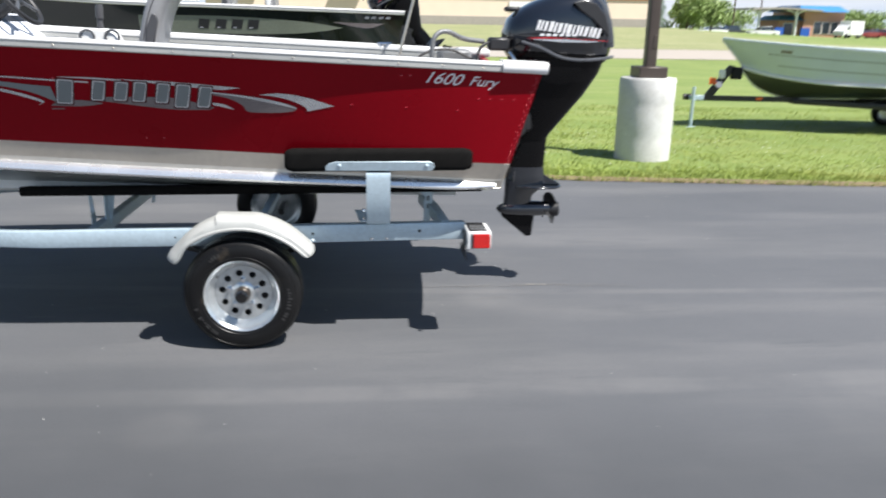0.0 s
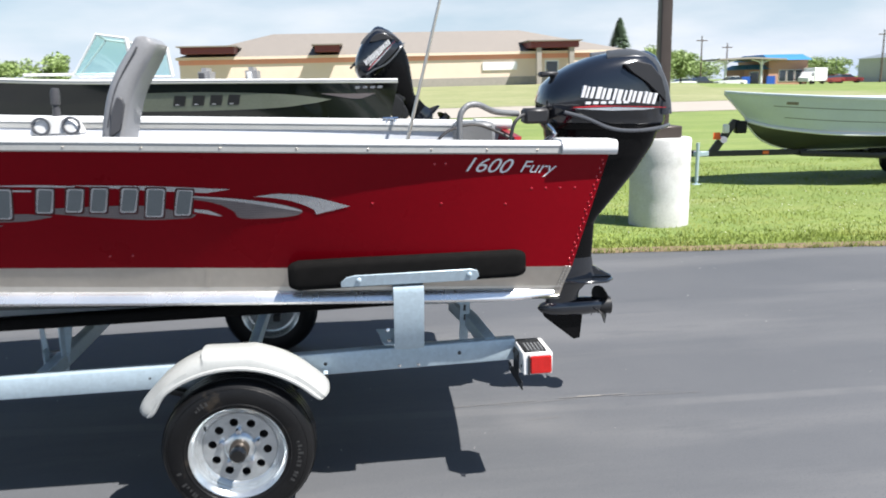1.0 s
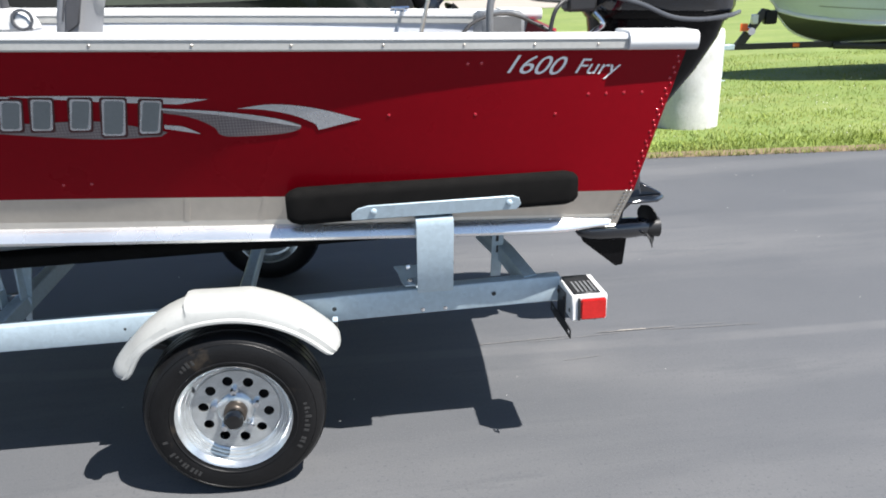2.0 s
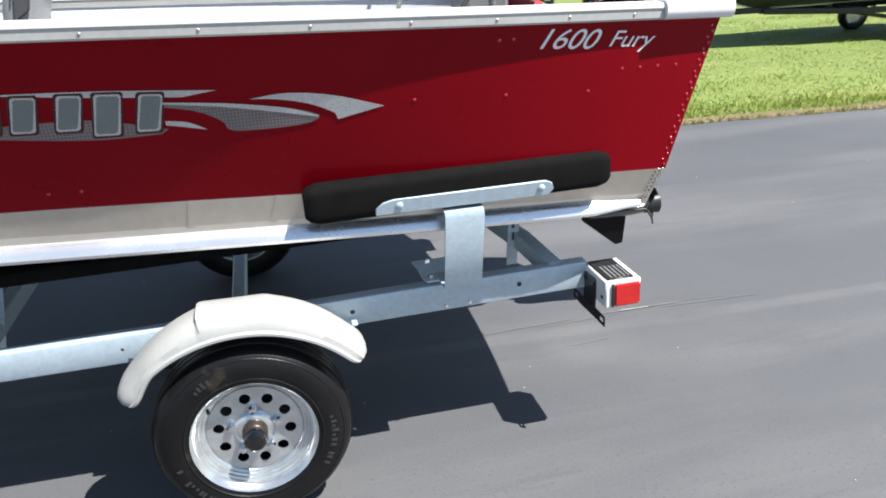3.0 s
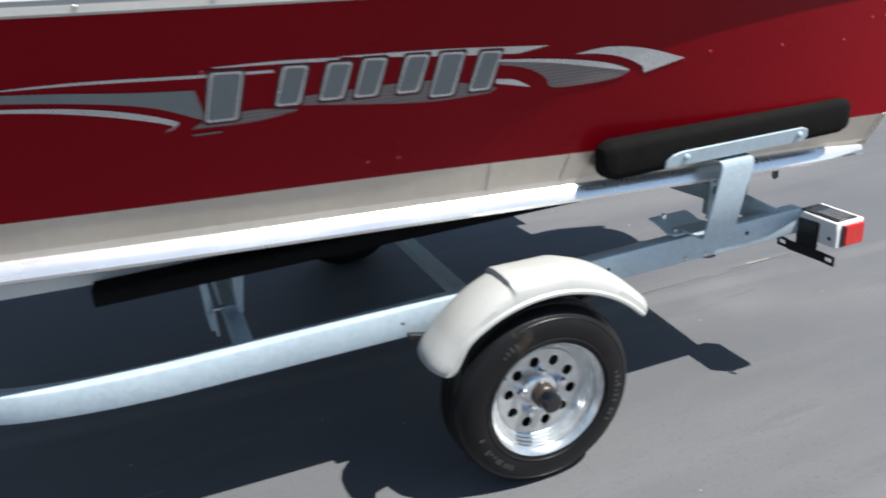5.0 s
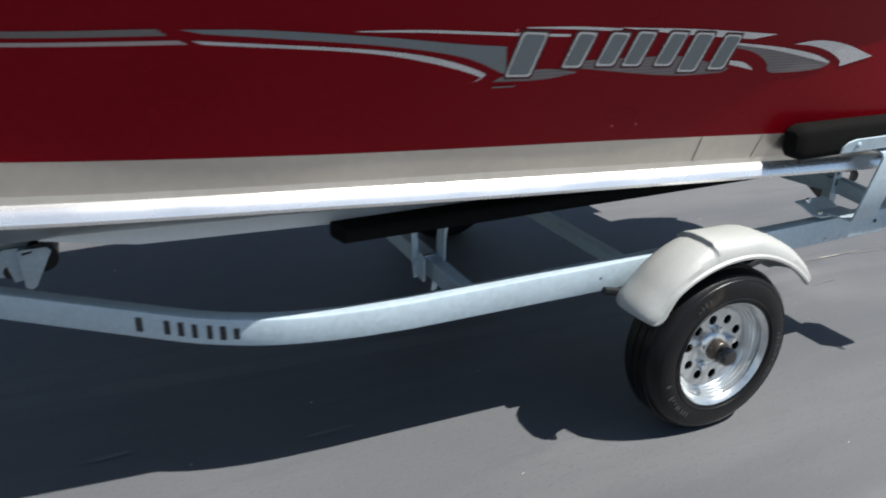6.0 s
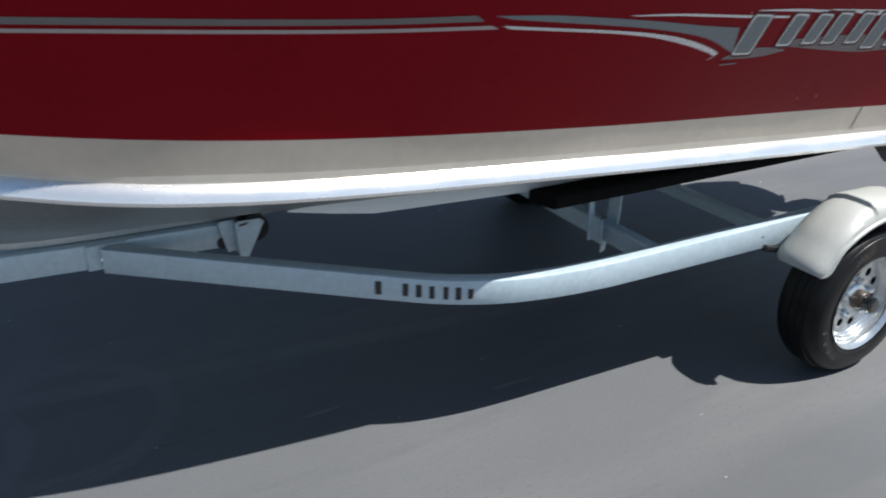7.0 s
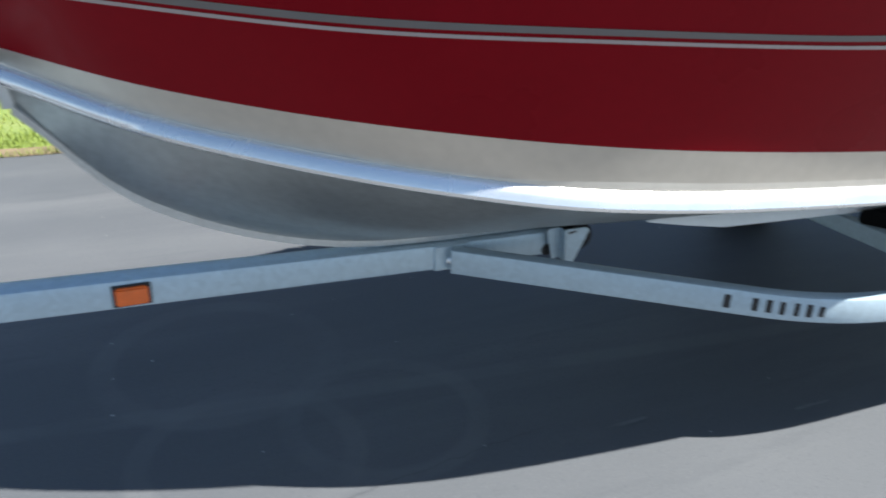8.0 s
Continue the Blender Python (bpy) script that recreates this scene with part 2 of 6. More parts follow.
GLASS = bpy.data.materials.new("tinted_windshield")
GLASS.use_nodes = True
gn, gl = GLASS.node_tree.nodes, GLASS.node_tree.links
clear, shine, both = gn.new("ShaderNodeBsdfTransparent"), gn.new("ShaderNodeBsdfGlossy"), gn.new("ShaderNodeMixShader")
clear.inputs["Color"].default_value = (0.82, 0.95, 0.93, 1)
shine.inputs["Roughness"].default_value = 0.03
both.inputs[0].default_value = 0.12
gl.new(clear.outputs[0], both.inputs[1])
gl.new(shine.outputs[0], both.inputs[2])
gl.new(both.outputs[0], gn["Material Output"].inputs["Surface"])


def ground_material(name, base, dark, pale, grain, bump, ground_marks=(), rough=0.8, spec=0.5):
    m = bpy.data.materials.new(name)
    m.use_nodes = True
    n, l = m.node_tree.nodes, m.node_tree.links
    b = n["Principled BSDF"]
    tc = n.new("ShaderNodeTexCoord")

    def noise_of(scale, detail=6.0, stretch=None, rough=0.6):
        t = n.new("ShaderNodeTexNoise")
        t.inputs["Scale"].default_value, t.inputs["Detail"].default_value, t.inputs["Roughness"].default_value = scale, detail, rough
        if stretch:
            mp = n.new("ShaderNodeMapping")
            mp.inputs["Scale"].default_value, mp.inputs["Rotation"].default_value = stretch, (0, 0, 0.12)
            l.new(tc.outputs["Object"], mp.inputs["Vector"])
            l.new(mp.outputs[0], t.inputs["Vector"])
        else:
            l.new(tc.outputs["Object"], t.inputs["Vector"])
        return t.outputs["Fac"]

    def blend(fac, lo, hi, a, color):
        r = n.new("ShaderNodeMapRange")
        r.inputs[1].default_value, r.inputs[2].default_value = lo, hi
        l.new(fac, r.inputs[0])
        x = n.new("ShaderNodeMix")
        x.data_type = "RGBA"
        x.inputs[7].default_value = (*color, 1)
        l.new(r.outputs[0], x.inputs[0])
        if isinstance(a, tuple):
            x.inputs[6].default_value = (*a, 1)
        else:
            l.new(a, x.inputs[6])
        return x.outputs[2]

    c = blend(noise_of(0.5), 0.35, 0.7, base, dark)
    c = blend(noise_of(0.9, 5.0, (0.25, 1.6, 1)), 0.46, 0.80, c, pale)
    c = blend(noise_of(2.6, 7.0, (0.3, 2.2, 1), 0.7), 0.56, 0.74, c, dark)
    c = blend(noise_of(grain, 2.0), 0.56, 0.80, c, pale)
    c = blend(noise_of(grain * 0.45, 2.0), 0.58, 0.72, c, dark)
    # faint tyre scuffs and dried puddle marks: pale rings about a centre, broken up by noise
    for cx, cy, radius, width, most in ground_marks:
        # a negative amount darkens its ring or disc instead
        darkens = most < 0
        d = n.new("ShaderNodeVectorMath")
        d.operation = "DISTANCE"
        d.inputs[1].default_value = (cx, cy, 0)
        l.new(tc.outputs["Object"], d.inputs[0])
        off = n.new("ShaderNodeMath")
        off.operation, off.inputs[1].default_value = "SUBTRACT", radius
        l.new(d.outputs["Value"], off.inputs[0])
        size = n.new("ShaderNodeMath")
        size.operation = "ABSOLUTE"
        l.new(off.outputs[0], size.inputs[0])
        fade = n.new("ShaderNodeMapRange")
        fade.interpolation_type = "SMOOTHSTEP"
        fade.inputs[1].default_value, fade.inputs[2].default_value = width * 0.4, width
        fade.inputs[3].default_value, fade.inputs[4].default_value = abs(most), 0.0
        l.new(size.outputs[0], fade.inputs[0])
        broken = n.new("ShaderNodeMapRange")
        broken.inputs[1].default_value, broken.inputs[2].default_value = (0.34, 0.62) if not darkens else (-0.4, 0.6)
        l.new(noise_of(1.7, 6.0), broken.inputs[0])
        amount = n.new("ShaderNodeMath")
        amount.operation = "MULTIPLY"
        l.new(fade.outputs[0], amount.inputs[0])
        l.new(broken.outputs[0], amount.inputs[1])
        c = blend(amount.outputs[0], 0.0, 1.0, c, tuple(v * 0.68 for v in dark) if darkens else pale)
    l.new(c, b.inputs["Base Color"])
    b.inputs["Roughness"].default_value, b.inputs["Specular IOR Level"].default_value = rough, spec
    bp = n.new("ShaderNodeBump")
    bp.inputs["Strength"].default_value, bp.inputs["Distance"].default_value = bump, 0.006
    l.new(noise_of(grain * 0.8, 3.0), bp.inputs["Height"])
    l.new(bp.outputs[0], b.inputs["Normal"])
    return m


# the last two marks are a broad darker ring and a darker disc
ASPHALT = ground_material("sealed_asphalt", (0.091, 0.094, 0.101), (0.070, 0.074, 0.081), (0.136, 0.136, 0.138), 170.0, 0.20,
                          ground_marks=((-3.80, 4.30, 0.40, 0.06, 0.5), (-3.35, 3.75, 0.31, 0.05, 0.45), (-3.80, 3.70, 0.32, 0.05, 0.4), (3.66, 63.50, 60.0, 0.055, 0.6), (0.47, 3.50, 0.0, 0.26, 0.4), (-1.05, 2.05, 0.0, 0.20, 0.5),
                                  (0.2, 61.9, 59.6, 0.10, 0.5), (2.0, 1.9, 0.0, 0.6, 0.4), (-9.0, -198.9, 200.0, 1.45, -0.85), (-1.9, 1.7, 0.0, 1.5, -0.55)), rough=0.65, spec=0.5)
GRASS = ground_material("mown_grass", (0.165, 0.218, 0.048), (0.110, 0.165, 0.034), (0.235, 0.26, 0.090), 14.0, 0.8)
STAIN = material("pale_dried_stain", (0.145, 0.145, 0.148), 0.85, vary=0.2, scale=4)
CRACK = material("tar_seam", (0.055, 0.057, 0.062), 0.7, vary=0.2, scale=5)
DRY_GRASS = ground_material("dry_field_grass", (0.225, 0.235, 0.105), (0.17, 0.195, 0.075), (0.31, 0.295, 0.17), 6.0, 0.6)
SOIL = material("dry_edge_soil", (0.17, 0.125, 0.075), 0.95, vary=0.4, scale=12, bump=0.5, bump_scale=90)
BLADE = material("grass_blades", (0.235, 0.292, 0.060), 0.6, vary=0.35, scale=2.5, spec=0.25, wear=(0.30, 0.305, 0.080), wear_scale=0.8, wear_from=0.50)
CLOVER = material("white_clover", (0.6, 0.62, 0.5), 0.8, vary=0.1)
SCRAPE = material("scraped_asphalt", (0.15, 0.145, 0.14), 0.85, vary=0.35, scale=30)
CHALK = material("chalky_scrape", (0.30, 0.28, 0.25), 0.85, vary=0.4, scale=40)

# ---- tools for building ----


def thing(name, base, label, category, group="", kind=""):
    ob = new(name)
    ob.empty_display_size = 0.1
    ob.location = base
    return tagged(ob, label, category, group, kind)


def part(name, bm, mat, parent=None, label="", smooth=True):
    me = bpy.data.meshes.new(name)
    bmesh.ops.recalc_face_normals(bm, faces=bm.faces[:])
    bm.to_mesh(me)
    bm.free()
    me.materials.append(mat)
    if smooth:
        me.polygons.foreach_set("use_smooth", [True] * len(me.polygons))
        me.set_sharp_from_angle(angle=radians(38))
    ob = new(name, me)
    if parent:
        ob.parent = parent
        if parent.type == "EMPTY":
            ob.matrix_parent_inverse = Matrix.Translation(-Vector(parent.location))
    if label:
        ob["label"] = label
    return ob


def again(ob, name, m, parent=None):
    """Another object on the same mesh, moved by m."""
    o = new(name, ob.data)
    o.parent = parent or ob.parent
    o.matrix_parent_inverse = ob.matrix_parent_inverse
    o.matrix_basis = m
    if "label" in ob:
        o["label"] = ob["label"]
    return o


def box(x0, x1, y0, y1, z0, z1, bevel=0.0, bm=None, seg=1):
    bm = bm or bmesh.new()
    m = Matrix.Translation(((x0 + x1) / 2, (y0 + y1) / 2, (z0 + z1) / 2)) @ Matrix.Diagonal((x1 - x0, y1 - y0, z1 - z0, 1))
    made = bmesh.ops.create_cube(bm, size=1.0, matrix=m)
    if bevel:
        edges = list({e for v in made["verts"] for e in v.link_edges})
        bmesh.ops.bevel(bm, geom=edges, offset=bevel, segments=seg, affect="EDGES")
    return bm


def loft(rings, bm=None, caps=True, closed=True):
    bm = bm or bmesh.new()
    rows = [[bm.verts.new(p) for p in r] for r in rings]
    n = len(rows[0])
    for a, b in zip(rows, rows[1:]):
        for i in range(n if closed else n - 1):
            j = (i + 1) % n
            try:
                bm.faces.new((a[i], a[j], b[j], b[i]))
            except ValueError:
                pass
    if caps and closed:
        bm.faces.new(rows[0][::-1])
        bm.faces.new(rows[-1])
    return bm


def tube(points, r, n=10, bm=None, caps=True):
    pts = [Vector(p) for p in points]
    rings, side = [], None
    for i, p in enumerate(pts):
        d = (pts[min(i + 1, len(pts) - 1)] - pts[max(i - 1, 0)]).normalized()
        if side is None:
            side = d.cross(Vector((0, 0, 1)) if abs(d.z) < 0.9 else Vector((1, 0, 0))).normalized()
        side = (side - d * side.dot(d)).normalized()
        up = d.cross(side)
        rr = r[i] if isinstance(r, (list, tuple)) else r
        rings.append([p + (side * math.cos(a) + up * math.sin(a)) * rr for a in [2 * math.pi * k / n for k in range(n)]])
    return loft(rings, bm, caps)


def sweep(profile, points, bm=None, up=Vector((0, 0, 1))):
    """A profile (across, up) along a path; across points to the path's right."""
    pts = [Vector(p) for p in points]
    rings = []
    for i, p in enumerate(pts):
        d = (pts[min(i + 1, len(pts) - 1)] - pts[max(i - 1, 0)]).normalized()
        side = d.cross(up).normalized()
        u = side.cross(d)
        rings.append([p + side * a + u * h for a, h in profile])
    return loft(rings, bm)


def lathe(profile, centre, axis="y", n=40, bm=None, caps=False):
    """Rings (radius, along the axis) turned about an axis through the centre."""
    c = Vector(centre)
    rings = []
    for r, h in profile:
        ring = []
        for k in range(n):
            a = 2 * math.pi * k / n
            u, v = r * math.cos(a), r * math.sin(a)
            ring.append(c + (Vector((u, h, v)) if axis == "y" else Vector((h, u, v)) if axis == "x" else Vector((u, v, h))))
        rings.append(ring)
    return loft(rings, bm, caps)


def slab(outline, axis, a, b, bm=None, bevel=0.0):
    """A flat outline in the plane across an axis, thick from a to b."""
    def at(p, h):
        return (p[0], h, p[1]) if axis == "y" else (h, p[0], p[1]) if axis == "x" else (p[0], p[1], h)
    bm = loft([[at(p, a) for p in outline], [at(p, b) for p in outline]], bm)
    if bevel:
        bmesh.ops.bevel(bm, geom=bm.edges[:], offset=bevel, segments=1, affect="EDGES")
    return bm


def spline(points, n):
    """A smooth line through points."""
    p = [Vector(q) for q in points]
    p = [p[0] * 2 - p[1], *p, p[-1] * 2 - p[-2]]
    out, spans = [], len(p) - 3
    for k in range(n + 1):
        s = min(k * spans / n, spans - 1e-9)
        i, t = int(s), s - int(s)
        a, b, c, d = p[i:i + 4]
        out.append(0.5 * (2 * b + (c - a) * t + (2 * a - 5 * b + 4 * c - d) * t * t + (3 * b - a - 3 * c + d) * t ** 3))
    return out


def rounded(w, h, r, n=4):
    """A rounded rectangle as a profile, centred."""
    out = []
    for cx, cy, a0 in ((w / 2 - r, h / 2 - r, 0), (-w / 2 + r, h / 2 - r, 90), (-w / 2 + r, -h / 2 + r, 180), (w / 2 - r, -h / 2 + r, 270)):
        for k in range(n + 1):
            a = radians(a0 + 90 * k / n)
            out.append((cx + r * math.cos(a), cy + r * math.sin(a)))
    return out


def dome(centre, r, flat, n=6, bm=None, axis="y"):
    """A low round head, such as a rivet's, that bulges towards minus the axis."""
    return lathe([(r, 0), (r * 0.8, -flat * 0.6), (r * 0.4, -flat * 0.95), (0.0005, -flat)], centre, axis, n, bm)


def smooth(v, a, b):
    t = min(1, max(0, (v - a) / (b - a)))
    return t * t * (3 - 2 * t)

# ---- boats ----
YC = 3.76          # centre line of the red boat and its trailer
AXLE_X, HUB_Z, GUARD_Z = -0.838, 0.277, 0.29
N = 56

# control points (x, half breadth, z): sheer, paint line, chine, keel
SHEER = [(0.559, 0.926, 1.318), (-0.205, 0.967, 1.349), (-1.19, 0.957, 1.389), (-2.168, 0.908, 1.427), (-3.033, 0.77, 1.481), (-3.696, 0.55, 1.535), (-4.219, 0.255, 1.584), (-4.479, 0.004, 1.614)]
PAINT = [(0.434, 0.893, 0.895), (-0.254, 0.868, 0.919), (-1.14, 0.815, 0.955), (-2.071, 0.785, 0.996), (-2.88, 0.700, 1.040), (-3.47, 0.535, 1.092), (-3.94, 0.270, 1.147), (-4.300, 0.004, 1.220)]
CHINE = [(0.402, 0.858, 0.797), (-0.303, 0.842, 0.823), (-1.14, 0.797, 0.852), (-1.974, 0.772, 0.893), (-2.90, 0.680, 0.932), (-3.41, 0.510, 0.978), (-3.93, 0.225, 1.062), (-4.270, 0.004, 1.165)]
KEEL = [(0.388, 0.004, 0.631), (-0.303, 0.004, 0.622), (-1.140, 0.004, 0.612), (-1.974, 0.004, 0.605), (-2.908, 0.004, 0.605), (-3.507, 0.004, 0.633), (-3.978, 0.004, 0.800), (-4.257, 0.004, 1.070)]


class Hull:
    """The lines of a hull, with a side's points by length and height."""

    def __init__(self, yc=YC, sx=1.0, dx=0.0, sb=1.0, sz=1.0, dz=0.0, rise=0.0, rake=0.0):
        def fit_to(line):
            return [Vector((p[0] * sx + dx, p[1] * sb, 0.63 + (p[2] - 0.63) * sz + dz + rise * (p[0] - 0.575))) for p in line]
        self.yc = yc
        self.sheer, self.paint, self.chine, self.keel = (spline(fit_to(c), N) for c in (SHEER, PAINT, CHINE, KEEL))
        for p in self.sheer:
            p.x -= rake * smooth(-p.x, 2.4 * sx, 4.48 * sx)

    def at(self, side, p, out=0.0, up=0.0):
        return Vector((p.x, self.yc + side * max(0.0, p.y + out), p.z + up))

    def surface(self, x, z, side=-1, out=0.004):
        """The point of the painted side at length x and height z, a little proud of it."""
        v = 0.5
        for _ in range(8):
            line = [a.lerp(b, v) for a, b in zip(self.paint, self.sheer)]
            xs = [-p.x for p in line]
            s = float(np.interp(-x, xs, range(N + 1)))
            i = min(int(s), N - 1)
            f = s - i
            lo, hi = self.paint[i].lerp(self.paint[i + 1], f), self.sheer[i].lerp(self.sheer[i + 1], f)
            v = (z - lo.z) / max(1e-6, hi.z - lo.z)
        p = lo.lerp(hi, v)
        return Vector((x, self.yc + side * (p.y + out), z))


def strip(h, side, low, high, steps=6, lift=(0, 0)):
    rings = []
    for a, b in zip(low, high):
        rings.append([h.at(side, a.lerp(b, k / steps)) for k in range(steps + 1)])
    return loft(rings, closed=False)


def run_out(line):
    """The same line with more stations near the stern, for a rail that tapers to its end."""
    a, b = line[0], line[1]
    return [a.lerp(b, min(0.95, k * 0.03 / (a - b).length)) for k in range(1, 6) if k * 0.03 < 0.95 * (a - b).length] + list(line[1:])


def ring_along(h, side, line, offsets, taper=0.0):
    """A rail of one section along a line; over the taper's length it thins towards the stern."""
    rings = []
    for p in line:
        f = 1.0 if not taper else 0.42 + 0.58 * smooth((line[0] - p).length, -0.02, taper)
        rings.append([h.at(side, p, o * f if o > 0 else o, -0.008 + (u + 0.008) * f) for o, u in offsets])
    return loft(rings)


def decal(h, top, bottom, mat, parent, name="decal", label="", n=24, side=-1, out=0.0016):
    """A flat mark between two lines (length, height), laid on the hull's side."""
    a, b = spline([(*p, 0) for p in top], n), spline([(*p, 0) for p in bottom], n)
    bm = loft([[h.surface(p.x, p.y, side, out), h.surface(q.x, q.y, side, out)] for p, q in zip(a, b)], closed=False)
    return part(name, bm, mat, parent, label)


def decal_poly(h, outline, mat, parent, name="decal", label="", side=-1, out=0.0016):
    bm = bmesh.new()
    vs = [bm.verts.new((x, 0, z)) for x, z in outline]
    bm.faces.new(vs)
    bmesh.ops.triangulate(bm, faces=bm.faces[:])
    for v in bm.verts:
        v.co = h.surface(v.co.x, v.co.z, side, out)
    return part(name, bm, mat, parent, label)


def soft_outline(points, corners):
    """An outline rounded everywhere but at its corners."""
    n = len(points)
    ids = sorted(corners)
    out = []
    for a, b in zip(ids, ids[1:] + [ids[0] + n]):
        run = [(*points[k % n], 0) for k in range(a, b + 1)]
        out += [(p.x, p.y) for p in (spline(run, 5 * (len(run) - 1)) if len(run) > 2 else [Vector(q) for q in run])[:-1]]
    return out


def clipped(outline, cut):
    """An outline with its corners cut off."""
    out = []
    for k, p in enumerate(outline):
        for q in (outline[k - 1], outline[(k + 1) % len(outline)]):
            d = math.hypot(q[0] - p[0], q[1] - p[1])
            out.append((p[0] + (q[0] - p[0]) * cut / d, p[1] + (q[1] - p[1]) * cut / d))
    return out


def frame_outline(outline, grow):
    """An outline grown from its middle."""
    cx, cz = sum(p[0] for p in outline) / len(outline), sum(p[1] for p in outline) / len(outline)
    return [(p[0] + math.copysign(grow, p[0] - cx), p[1] + math.copysign(grow, p[1] - cz)) for p in outline]


def hull_parts(h, root, paint, band, deck_z, bow_deck_from, lip=LIP, cap=WHITE, bottom=ALU_DULL, strake=BRIGHT):
    low_chine = [p + Vector((0, 0, -0.036)) for p in h.chine]
    for side, word in ((-1, "port"), (1, "starboard")):
        part("hull_side", strip(h, side, h.paint, h.sheer, 8), paint, root)
        part("lower_band", strip(h, side, h.chine, h.paint, 3), band, root, "bare brushed aluminium band")
        part("chine_strake", ring_along(h, side, run_out(h.chine), [(-0.012, 0.012), (0.004, 0.011), (0.018, 0.003), (0.029, -0.012), (0.034, -0.026), (0.030, -0.035), (0.016, -0.041), (-0.015, -0.042)], 0.20), strake, root, "pale spray rail along the chine")
        part("strake_flange", ring_along(h, side, h.chine, [(-0.004, 0.030), (0.0045, 0.030), (0.0065, 0.009), (-0.004, 0.009)]), ALU, root)
        rings = []
        for a, b in zip(h.keel, low_chine):
            belly = 0.035 * min(1.0, b.y / 0.4)
            row = []
            for k in range(9):
                t = k / 8
                p = a.lerp(b, t)
                row.append(h.at(side, p, 0.0, -belly * math.sin(math.pi * t) * 0.5))
            rings.append(row)
        part("hull_bottom", loft(rings, closed=False), bottom, root)
        part("gunwale", ring_along(h, side, h.sheer, [(0.012, 0.0275), (0.024, 0.029), (0.024, 0.035), (0.015, 0.042), (-0.02, 0.045), (-0.075, 0.042), (-0.092, 0.030), (-0.092, 0.012)]), cap, root)
        part("gunwale_lip", ring_along(h, side, h.sheer, [(0.001, -0.001), (0.015, -0.001), (0.020, 0.004), (0.021, 0.0285), (-0.088, 0.0285), (-0.088, -0.02), (-0.07, -0.02)]), lip, root)
        inner = []
        for p, q in list(zip(h.sheer, h.paint))[:-2]:
            t = min(0.97, (p.z - deck_z) / (p.z - q.z))
            inner.append([h.at(side, p.lerp(q, f), -0.055 if f else -0.08) for f in (0.0, t * 0.3, t * 0.65, t)])
        part("inner_liner", loft(inner, closed=False), LINER, root)
    # transom with the well cut down for the engine
    outer = []
    s, r, c, k = h.sheer[0], h.paint[0], h.chine[0], h.keel[0]
    cut = s.z - 0.15
    ledge = s.lerp(r, 0.35)
    outline = [(s.x, s.y, s.z), (s.lerp(r, 0.12).x, 0.42, s.z - 0.02), (ledge.x, 0.30, cut), (ledge.x, -0.30, cut), (s.lerp(r, 0.12).x, -0.42, s.z - 0.02), (s.x, -s.y, s.z), (r.x, -r.y, r.z), (c.x, -c.y, c.z - 0.03), (k.x, 0, k.z), (c.x, c.y, c.z - 0.03), (r.x, r.y, r.z)]
    for name, rim, mat in (("transom", outline[:7] + outline[10:], paint), ("lower_transom", outline[6:], band)):
        part(name, loft([[(x - d, h.yc + y * 0.984, z) for x, y, z in rim] for d in (0.002, 0.04)]), mat, root)
    # decks
    flat = h.sheer[:-2]
    floor_rows = []
    for p, q in zip(h.sheer[:-2], h.paint):
        t = min(0.97, (p.z - deck_z) / (p.z - q.z))
        floor_rows.append([h.at(s, p.lerp(q, t), -0.05) for s in (-1, 1)])
    bm = loft(floor_rows, closed=False)
    part("cockpit_floor", bm, CARPET, root, "grey carpeted floor")
    front = [p for p in flat if p.x < bow_deck_from]
    bm = loft([[h.at(-1, p, -0.10, -0.09), h.at(1, p, -0.10, -0.09)] for p in front], closed=False)
    x0, p0 = front[0].x, front[0]
    part("bow_deck", bm, CARPET, root, "grey carpeted casting deck")
    part("deck_riser", slab([(h.yc - p0.y * 0.72, deck_z + 0.04), (h.yc + p0.y * 0.72, deck_z + 0.04), (h.yc + p0.y - 0.09, p0.z - 0.091), (h.yc - p0.y + 0.09, p0.z - 0.091)], "x", x0 - 0.02, x0), LINER, root)
    # keel bar
    bm = loft([[Vector((p.x, h.yc + a, p.z + b)) for a, b in ((-0.016, 0.012), (0.016, 0.012), (0.012, -0.014), (-0.012, -0.014))] for p in h.keel])
    part("keel_bar", bm, KEEL_BAR, root)
    stem = [h.keel[-1], h.chine[-1], h.paint[-1], h.sheer[-1]]
    bm = sweep(rounded(0.03, 0.03, 0.01, 2), [Vector((p.x - 0.004, h.yc, p.z)) for p in stem], up=Vector((0, 1, 0)))
    part("stem_bar", bm, KEEL_BAR, root)


